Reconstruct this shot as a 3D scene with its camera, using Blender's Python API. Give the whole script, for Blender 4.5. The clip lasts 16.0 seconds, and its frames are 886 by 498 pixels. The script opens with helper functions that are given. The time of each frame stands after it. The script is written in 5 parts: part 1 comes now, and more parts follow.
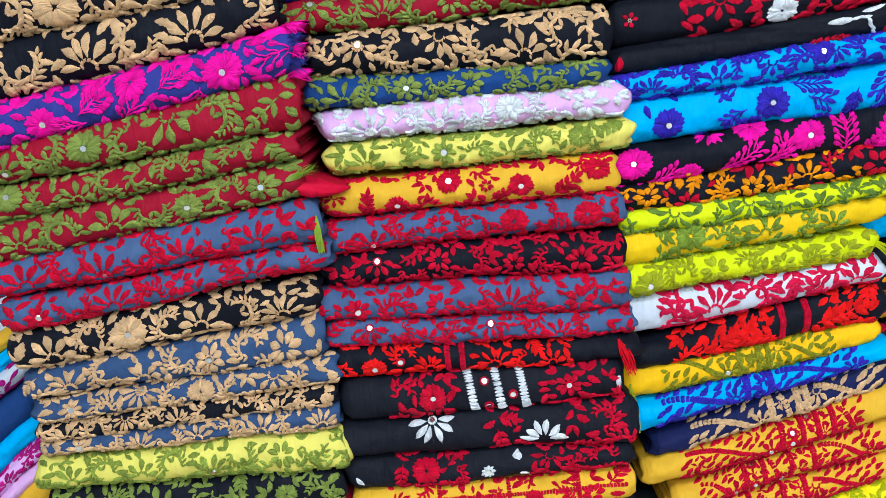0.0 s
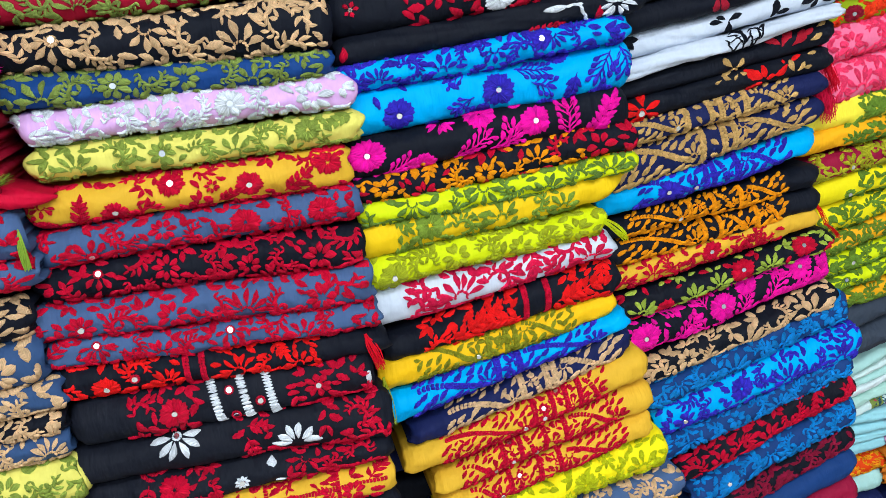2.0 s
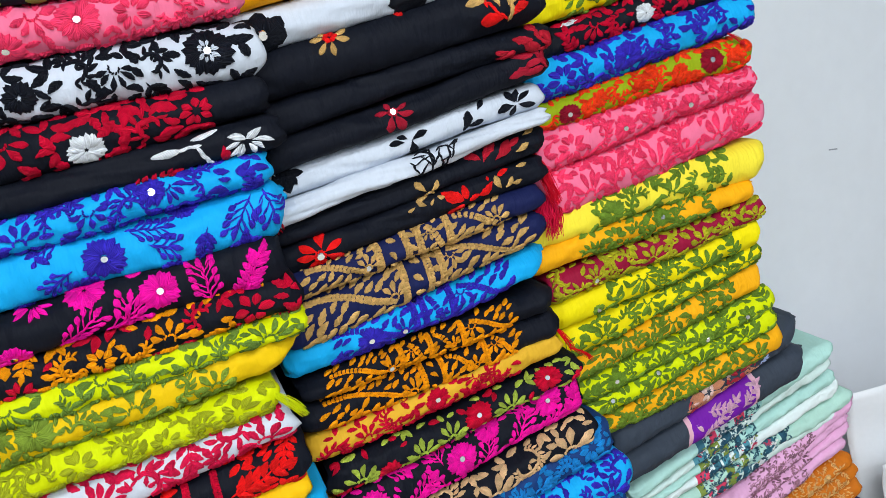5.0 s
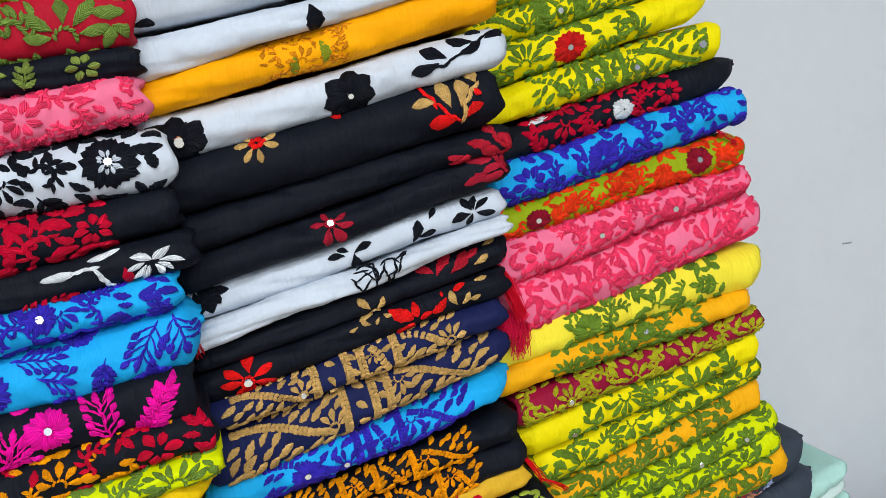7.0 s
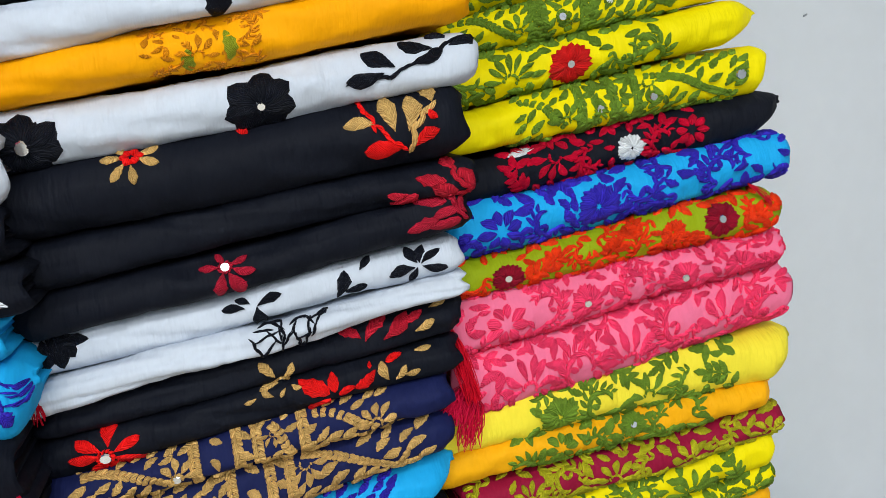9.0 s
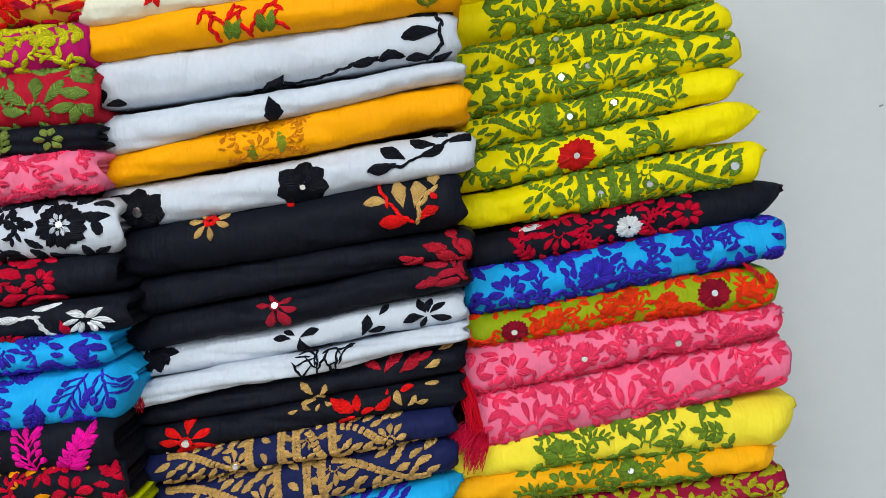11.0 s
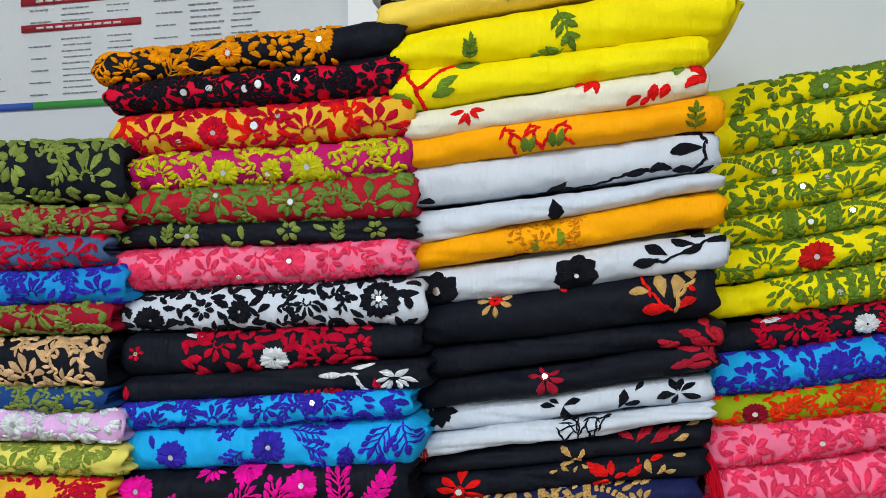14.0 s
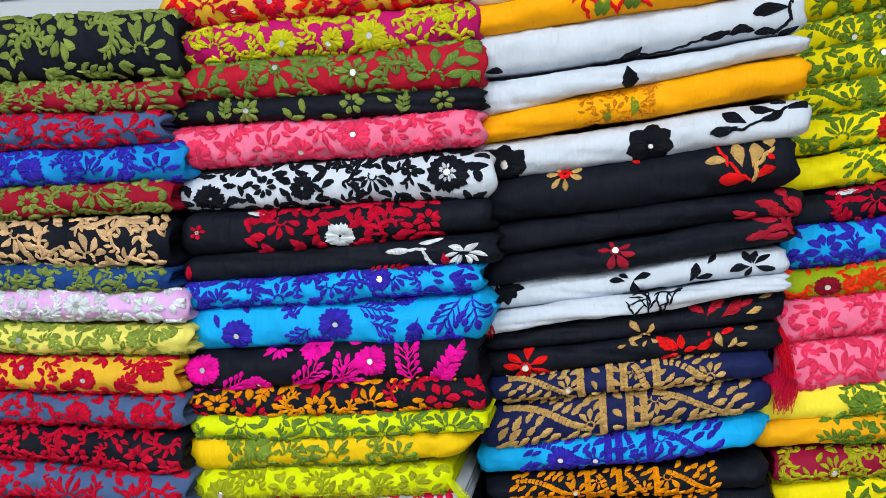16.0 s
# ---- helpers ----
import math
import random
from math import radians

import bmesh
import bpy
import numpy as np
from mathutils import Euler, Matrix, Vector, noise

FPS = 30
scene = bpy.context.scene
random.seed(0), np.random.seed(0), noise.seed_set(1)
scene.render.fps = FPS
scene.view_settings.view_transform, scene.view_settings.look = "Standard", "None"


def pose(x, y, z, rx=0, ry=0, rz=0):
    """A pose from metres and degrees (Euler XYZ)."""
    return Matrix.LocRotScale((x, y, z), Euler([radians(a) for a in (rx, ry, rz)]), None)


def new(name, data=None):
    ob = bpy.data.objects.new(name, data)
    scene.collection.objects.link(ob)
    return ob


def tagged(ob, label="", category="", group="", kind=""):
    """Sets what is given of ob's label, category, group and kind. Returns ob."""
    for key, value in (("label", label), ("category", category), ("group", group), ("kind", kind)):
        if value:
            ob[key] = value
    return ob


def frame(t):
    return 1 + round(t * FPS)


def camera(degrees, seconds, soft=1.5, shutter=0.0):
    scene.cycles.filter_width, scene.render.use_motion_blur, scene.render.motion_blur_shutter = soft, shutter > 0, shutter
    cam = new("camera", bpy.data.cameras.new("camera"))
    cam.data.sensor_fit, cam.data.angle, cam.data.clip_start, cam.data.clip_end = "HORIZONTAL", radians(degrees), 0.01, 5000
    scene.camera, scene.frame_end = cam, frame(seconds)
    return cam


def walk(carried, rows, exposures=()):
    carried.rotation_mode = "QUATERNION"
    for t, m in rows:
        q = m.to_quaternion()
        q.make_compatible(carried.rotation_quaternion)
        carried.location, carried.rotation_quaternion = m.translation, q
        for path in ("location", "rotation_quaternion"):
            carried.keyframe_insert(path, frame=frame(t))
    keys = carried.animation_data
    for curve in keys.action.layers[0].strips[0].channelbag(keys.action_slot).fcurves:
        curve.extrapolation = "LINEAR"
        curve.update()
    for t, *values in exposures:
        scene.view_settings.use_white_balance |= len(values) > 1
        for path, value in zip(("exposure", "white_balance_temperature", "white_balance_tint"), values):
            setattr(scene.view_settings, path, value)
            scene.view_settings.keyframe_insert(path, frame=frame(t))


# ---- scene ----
cam = camera(54.8, 16.0, soft=0.7)
METRES, EYE, TILT, LEAN, TURN = 1.3, 1.4, -14.0, 6.0, 0.0
ROWS = [
    (0.0, 0.0, 0.0, 0.0, 0.0, 0.0, -0.0),
    (0.5, 0.0182, -0.0034, -0.0014, -3.61, -0.39, 0.89),
    (1.0, 0.0307, 0.0003, -0.0008, -7.28, -0.85, 1.65),
    (1.5, 0.0439, 0.0099, 0.0012, -10.13, -1.36, 2.56),
    (2.0, 0.0645, 0.012, 0.0085, -12.12, -1.48, 3.62),
    (2.5, 0.0876, 0.0156, 0.0172, -13.49, -1.17, 4.75),
    (3.0, 0.1188, 0.027, 0.0266, -15.09, -1.12, 5.99),
    (3.5, 0.1464, 0.0409, 0.0323, -16.54, -1.15, 6.9),
    (4.0, 0.1914, 0.0597, 0.0464, -18.05, -1.06, 7.72),
    (4.5, 0.2447, 0.0779, 0.0654, -18.52, -0.41, 8.63),
    (7.0, 0.3685, 0.1322, 0.119, -16.25, 4.87, 7.84),
    (7.5, 0.3776, 0.2031, 0.1393, -17.61, 5.07, 8.06),
    (8.0, 0.3907, 0.2441, 0.1653, -19.22, 4.36, 7.99),
    (8.5, 0.4215, 0.2498, 0.1646, -17.55, 3.55, 5.11),
    (11.0, 0.5714, 0.111, 0.1504, -0.35, 8.5, -2.61),
    (11.5, 0.5694, 0.0998, 0.1492, 1.23, 9.73, -3.44),
    (12.0, 0.5591, 0.0966, 0.1502, 3.02, 10.68, -4.23),
    (12.5, 0.5518, 0.0848, 0.1553, 6.3, 11.14, -4.93),
    (13.0, 0.5345, 0.059, 0.1491, 8.08, 12.79, -5.78),
    (13.5, 0.5185, 0.0302, 0.1411, 8.16, 13.58, -6.48),
    (14.0, 0.4916, 0.0113, 0.1286, 8.75, 13.16, -6.89),
    (14.5, 0.4821, 0.005, 0.1188, 9.23, 11.99, -6.62),
    (15.0, 0.4718, 0.0131, 0.1072, 9.5, 10.43, -6.33),
    (15.5, 0.4554, 0.022, 0.0984, 9.37, 8.72, -6.53),
    (16.0, 0.4453, 0.0256, 0.0953, 9.23, 7.44, -6.4),
]
walk(cam, [(t, pose(0, 0, EYE, TILT, LEAN, TURN) @ pose(METRES * x, METRES * y, METRES * z, 90 + pitch, roll, yaw)) for t, x, y, z, yaw, pitch, roll in ROWS], exposures=[(0, 0.1, 6150, 10), (2.5, 0.08, 6250, 10), (4.5, 0.0, 6500, 11), (7, -0.12, 6750, 11), (11, -0.2, 6800, 10), (13.5, -0.33, 6800, 10), (16, -0.04, 6600, 10)])
POWER = 56

# ---- thread and cloth colours ----
BLACK, NAVY, SLATE, CRIMSON, RED, BRIGHT = "0B0F1A", "141C48", "42597F", "900826", "C8002E", "F21414"
TAN, OLIVE, LEAF, FOREST, MAGENTA, WHITE = "DCB486", "829444", "6C8C2A", "3C5C24", "F408A0", "C2CAD6"
LILAC, PALE, LIME, YELLOW, GOLD, ORANGE = "D2A4D6", "D8CE62", "CCD800", "EAD806", "F0A000", "F89A00"
CYAN, INDIGO, PINK, ROSE, CREAM, TEAL = "06A0DE", "3428B4", "E66E90", "F83C68", "DCD8C4", "1482CC"
MAROON, MINT, BLUSH, RUST, MUSTARD, CHARCOAL = "8E0F34", "A8D2CA", "DDA6CC", "C46C18", "D6A62C", "363E4A"
PURPLE, OLIVEGREEN, DEEP = "6E1A9A", "8EA010", "16386E"
NAMES = {BLACK: "black", NAVY: "navy", SLATE: "slate blue", CRIMSON: "crimson", RED: "red", BRIGHT: "bright red", TAN: "tan",
         OLIVE: "olive green", LEAF: "leaf green", FOREST: "dark green", MAGENTA: "magenta", WHITE: "white", LILAC: "lilac",
         PALE: "pale yellow", LIME: "lime yellow", YELLOW: "yellow", GOLD: "golden yellow", ORANGE: "orange", CYAN: "bright blue",
         INDIGO: "indigo", PINK: "pink", ROSE: "rose red", CREAM: "cream", TEAL: "teal blue", MAROON: "maroon", MINT: "mint",
         BLUSH: "blush pink", RUST: "rust orange", MUSTARD: "mustard", CHARCOAL: "charcoal", PURPLE: "purple",
         OLIVEGREEN: "olive green", DEEP: "deep blue",
         "B00F60": "cerise", "CDC81C": "lime", "6C8A34": "leaf green", "E3BA08": "golden yellow", "7C9430": "olive green", "8C9C20": "olive",
         "DC1448": "rose red", "E8B408": "golden yellow", "8A8A1C": "olive", "A0A814": "olive", "F0CF52": "butter yellow", "6E7A18": "olive",
         "E08A10": "orange", "8C9420": "olive", "C01A30": "dark red", "B41A34": "dark red", "D01818": "red", "F03A10": "orange red",
         "EEA810": "amber", "B0AC1E": "olive yellow", "6F8A28": "olive green", "D08868": "salmon", "B83040": "dark red", "E8C8C0": "pale pink",
         "E8C0D0": "pale pink", "A6BA44": "lime green", "B8BC08": "olive yellow", "A4AC1C": "olive yellow", "2E3484": "blue violet", "143C78": "royal blue", "11141E": "faded black", "4E8C9C": "blue green", "D04060": "rose", "7A8C40": "olive", "CFA562": "golden tan", "A81028": "deep red", "6E8A3A": "moss green", "0A84C8": "blue", "EBD83A": "pale yellow", "E0E5EA": "white", "30496F": "dark slate blue", "8C9E40": "soft olive", "D8A8C0": "pale pink", "E0B8C8": "pale pink", "C88464": "salmon", "A8C040": "lime", "A8B8E0": "pale blue",
         "C6DAD6": "pale sage", "D6E2E2": "pale aqua", "A9CFC2": "sage green", "C890D0": "lilac", "98D0D8": "pale aqua", "C0C4C8": "pale grey", "E04008": "orange red",
         "2A5468": "petrol blue", "E8E8E4": "white", "8FC0BC": "aqua", "C43060": "rose", "2E5E40": "dark green", "A8788C": "dusty pink", "8C6474": "mauve",
         "E0B070": "ochre", "F0A010": "orange", "C8CCDC": "pale blue", "A8107C": "plum", "B8107C": "plum", "D8A8DC": "pale lilac"}

# ---- light ----
world = bpy.data.worlds.new("world")
scene.world = world
world.use_nodes = True
world.node_tree.nodes["Background"].inputs[0].default_value = (0.80, 0.88, 1.0, 1)
world.node_tree.nodes["Background"].inputs[1].default_value = 0.05


def srgb(code):
    """Linear colour from a hex code."""
    vals = [int(code[i:i + 2], 16) / 255 for i in (0, 2, 4)]
    return tuple(v / 12.92 if v <= 0.04045 else ((v + 0.055) / 1.055) ** 2.4 for v in vals) + (1.0,)


# ---- materials ----
def nodes_of(name):
    m = bpy.data.materials.new(name)
    m.use_nodes = True
    nt = m.node_tree
    return m, nt, nt.nodes["Principled BSDF"]


def node(nt, kind, **values):
    n = nt.nodes.new(kind)
    for k, v in values.items():
        n.inputs[k.replace("_", " ")].default_value = v
    return n


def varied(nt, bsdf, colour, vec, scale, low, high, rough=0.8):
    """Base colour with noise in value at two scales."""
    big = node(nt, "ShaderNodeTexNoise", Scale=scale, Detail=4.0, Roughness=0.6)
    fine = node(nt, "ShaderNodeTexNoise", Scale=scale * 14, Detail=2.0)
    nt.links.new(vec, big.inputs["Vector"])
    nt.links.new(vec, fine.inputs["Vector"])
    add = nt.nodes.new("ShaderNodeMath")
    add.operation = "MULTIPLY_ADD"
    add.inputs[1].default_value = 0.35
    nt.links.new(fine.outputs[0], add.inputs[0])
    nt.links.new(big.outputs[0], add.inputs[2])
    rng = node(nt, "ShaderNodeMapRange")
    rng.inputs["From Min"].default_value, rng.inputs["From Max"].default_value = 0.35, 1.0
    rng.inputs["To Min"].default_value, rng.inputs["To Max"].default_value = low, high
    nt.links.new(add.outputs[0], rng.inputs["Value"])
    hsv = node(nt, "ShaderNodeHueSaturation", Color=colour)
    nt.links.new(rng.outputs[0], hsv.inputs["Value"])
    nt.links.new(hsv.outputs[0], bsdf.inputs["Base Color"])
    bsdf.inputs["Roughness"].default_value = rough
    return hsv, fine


MATS = {}


def cloth_mat(code):
    """Plain woven cotton or rayon: slightly uneven dye, weave and small creases."""
    key = "cloth_" + code
    if key in MATS:
        return MATS[key]
    m, nt, bsdf = nodes_of(key)
    tc = nt.nodes.new("ShaderNodeTexCoord")
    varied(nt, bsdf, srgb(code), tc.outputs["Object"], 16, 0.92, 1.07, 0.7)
    weave = node(nt, "ShaderNodeTexNoise", Scale=700.0, Detail=1.0)
    stretch = node(nt, "ShaderNodeMapping", Scale=(0.25, 1.0, 1.0))
    nt.links.new(tc.outputs["Object"], stretch.inputs["Vector"])
    nt.links.new(stretch.outputs[0], weave.inputs["Vector"])
    crease = node(nt, "ShaderNodeTexNoise", Scale=34.0, Detail=2.0, Roughness=0.4, Distortion=0.3)
    squeeze = node(nt, "ShaderNodeMapping", Scale=(0.8, 0.8, 1.2), Rotation=(0.0, 0.35, 0.0))
    nt.links.new(tc.outputs["Object"], squeeze.inputs["Vector"])
    nt.links.new(squeeze.outputs[0], crease.inputs["Vector"])
    b1 = node(nt, "ShaderNodeBump", Strength=0.12, Distance=0.0005)
    b2 = node(nt, "ShaderNodeBump", Strength=0.6, Distance=0.006)
    nt.links.new(weave.outputs[0], b1.inputs["Height"])
    nt.links.new(crease.outputs[0], b2.inputs["Height"])
    nt.links.new(b1.outputs[0], b2.inputs["Normal"])
    pucker = node(nt, "ShaderNodeTexNoise", Scale=1.0, Detail=2.0, Roughness=0.5)
    pleat = node(nt, "ShaderNodeMapping", Scale=(190.0, 42.0, 42.0))
    nt.links.new(tc.outputs["Object"], pleat.inputs["Vector"])
    nt.links.new(pleat.outputs[0], pucker.inputs["Vector"])
    b3 = node(nt, "ShaderNodeBump", Strength=0.65, Distance=0.0025)
    nt.links.new(pucker.outputs[0], b3.inputs["Height"])
    nt.links.new(b2.outputs[0], b3.inputs["Normal"])
    nt.links.new(b3.outputs[0], bsdf.inputs["Normal"])
    bsdf.inputs["Specular IOR Level"].default_value = 0.14
    MATS[key] = m
    return m


def thread_mat(code):
    """Silky embroidery thread: stitches run slantwise from the middle of each petal."""
    key = "thread_" + code
    if key in MATS:
        return MATS[key]
    m, nt, bsdf = nodes_of(key)
    uv = nt.nodes.new("ShaderNodeUVMap")
    geo = nt.nodes.new("ShaderNodeNewGeometry")
    isl = node(nt, "ShaderNodeMapRange")
    isl.inputs["To Min"].default_value, isl.inputs["To Max"].default_value = 0.93, 1.28
    nt.links.new(geo.outputs["Random Per Island"], isl.inputs["Value"])
    wave = node(nt, "ShaderNodeTexWave", Scale=260.0, Distortion=6.0, Detail=3.0)
    wave.inputs["Detail Scale"].default_value = 1.5
    nt.links.new(uv.outputs[0], wave.inputs["Vector"])
    # shade in the grooves between stitches is put into the colour too
    shade = node(nt, "ShaderNodeMapRange")
    shade.inputs["To Min"].default_value, shade.inputs["To Max"].default_value = 0.85, 1.07
    nt.links.new(wave.outputs["Fac"], shade.inputs["Value"])
    mul = nt.nodes.new("ShaderNodeMath")
    mul.operation = "MULTIPLY"
    nt.links.new(isl.outputs[0], mul.inputs[0])
    nt.links.new(shade.outputs[0], mul.inputs[1])
    tc = nt.nodes.new("ShaderNodeTexCoord")
    # blotchy highlights and darker spots of the petals, put into the thread colour
    highlight_noise = node(nt, "ShaderNodeTexNoise", Scale=140.0, Detail=3.0, Roughness=0.6)
    nt.links.new(tc.outputs["Object"], highlight_noise.inputs["Vector"])
    highlight_value = node(nt, "ShaderNodeMapRange")
    highlight_value.inputs["From Min"].default_value, highlight_value.inputs["From Max"].default_value = 0.3, 0.7
    highlight_value.inputs["To Min"].default_value, highlight_value.inputs["To Max"].default_value = 0.82, 1.16
    nt.links.new(highlight_noise.outputs[0], highlight_value.inputs["Value"])
    mix = nt.nodes.new("ShaderNodeMath")
    mix.operation = "MULTIPLY"
    nt.links.new(mul.outputs[0], mix.inputs[0])
    nt.links.new(highlight_value.outputs[0], mix.inputs[1])
    hsv = node(nt, "ShaderNodeHueSaturation", Color=srgb(code))
    nt.links.new(mix.outputs[0], hsv.inputs["Value"])
    nt.links.new(hsv.outputs[0], bsdf.inputs["Base Color"])
    bump = node(nt, "ShaderNodeBump", Strength=0.85, Distance=0.0009)
    nt.links.new(wave.outputs["Fac"], bump.inputs["Height"])
    nt.links.new(bump.outputs[0], bsdf.inputs["Normal"])
    bsdf.inputs["Roughness"].default_value = 0.6
    bsdf.inputs["Specular IOR Level"].default_value = 0.16
    MATS[key] = m
    return m


def wall_mat(name, code, rough=0.6, low=0.94, high=1.04, scale=3.0):
    m, nt, bsdf = nodes_of(name)
    tc = nt.nodes.new("ShaderNodeTexCoord")
    hsv, fine = varied(nt, bsdf, srgb(code), tc.outputs["Object"], scale, low, high, rough)
    bump = node(nt, "ShaderNodeBump", Strength=0.15, Distance=0.001)
    nt.links.new(fine.outputs[0], bump.inputs["Height"])
    nt.links.new(bump.outputs[0], bsdf.inputs["Normal"])
    return m


MIRROR, _nt, _b = nodes_of("mirror_glass")
_b.inputs["Metallic"].default_value, _b.inputs["Roughness"].default_value = 1.0, 0.18
_b.inputs["Base Color"].default_value = (0.86, 0.88, 0.9, 1)
WALL = wall_mat("wall_paint", "D2D7DD", 0.55)
CEIL = wall_mat("ceiling_paint", "E8E8E6", 0.8)
FLOOR = wall_mat("floor_tile", "B9B2A6", 0.35, 0.85, 1.1)
COUNTER = wall_mat("counter_laminate", "8C6F50", 0.5, 0.75, 1.15, 9.0)


# ---- building helpers ----
def mesh_object(name, bm, material, parent=None, smooth=True):
    me = bpy.data.meshes.new(name)
    bm.to_mesh(me)
    bm.free()
    me.materials.append(material)
    if smooth:
        me.shade_smooth()
    ob = new(name, me)
    ob.parent = parent
    return ob


def part(name, bm, material, parent, label=""):
    return tagged(mesh_object(name, bm, material, parent), label)


def box_bm(x0, x1, y0, y1, z0, z1, bevel=0.0):
    bm = bmesh.new()
    bmesh.ops.create_cube(bm, size=1.0, matrix=Matrix.Translation(((x0 + x1) / 2, (y0 + y1) / 2, (z0 + z1) / 2)) @ Matrix.Diagonal((x1 - x0, y1 - y0, z1 - z0, 1)))
    if bevel:
        bmesh.ops.bevel(bm, geom=bm.edges[:], offset=bevel, segments=2, affect="EDGES")
    return bm


def slab(name, dims, material, label, bevel=0.0, kind="structure", category=""):
    return tagged(mesh_object(name, box_bm(*dims, bevel), material, smooth=False), label, category, "", kind)


# ---- the room ----
WALL_Y = 1.27
slab("floor", (-3.1, 4.1, -2.6, 1.37, -0.1, 0.0), FLOOR, "pale stone tiled shop floor")
slab("wall_north", (-3.0, 4.0, WALL_Y, 1.37, 0.0, 2.8), WALL, "smooth bluish white painted wall behind the stacks")
slab("wall_south", (-3.0, 4.0, -2.6, -2.5, 0.0, 2.8), WALL, "plain white painted shop wall")
slab("wall_west", (-3.1, -3.0, -2.6, 1.37, 0.0, 2.8), WALL, "plain white painted shop wall")
slab("wall_east", (4.0, 4.1, -2.6, 1.37, 0.0, 2.8), WALL, "plain white painted shop wall")
slab("ceiling", (-3.1, 4.1, -2.6, 1.37, 2.8, 2.9), CEIL, "flat white shop ceiling")


def lamp(x, y, z, sx, sy, power, tilt=0):
    d = bpy.data.lights.new("ceiling_light", "AREA")
    d.shape, d.size, d.size_y, d.energy, d.color = "RECTANGLE", sx, sy, power, (0.89, 0.955, 1.0)
    ob = new("ceiling_light", d)
    ob.matrix_world = pose(x, y, z, tilt)


lamp(0.4, -0.75, 2.74, 2.4, 0.25, POWER)
lamp(0.4, -1.9, 2.74, 2.4, 0.25, POWER * 1.4)


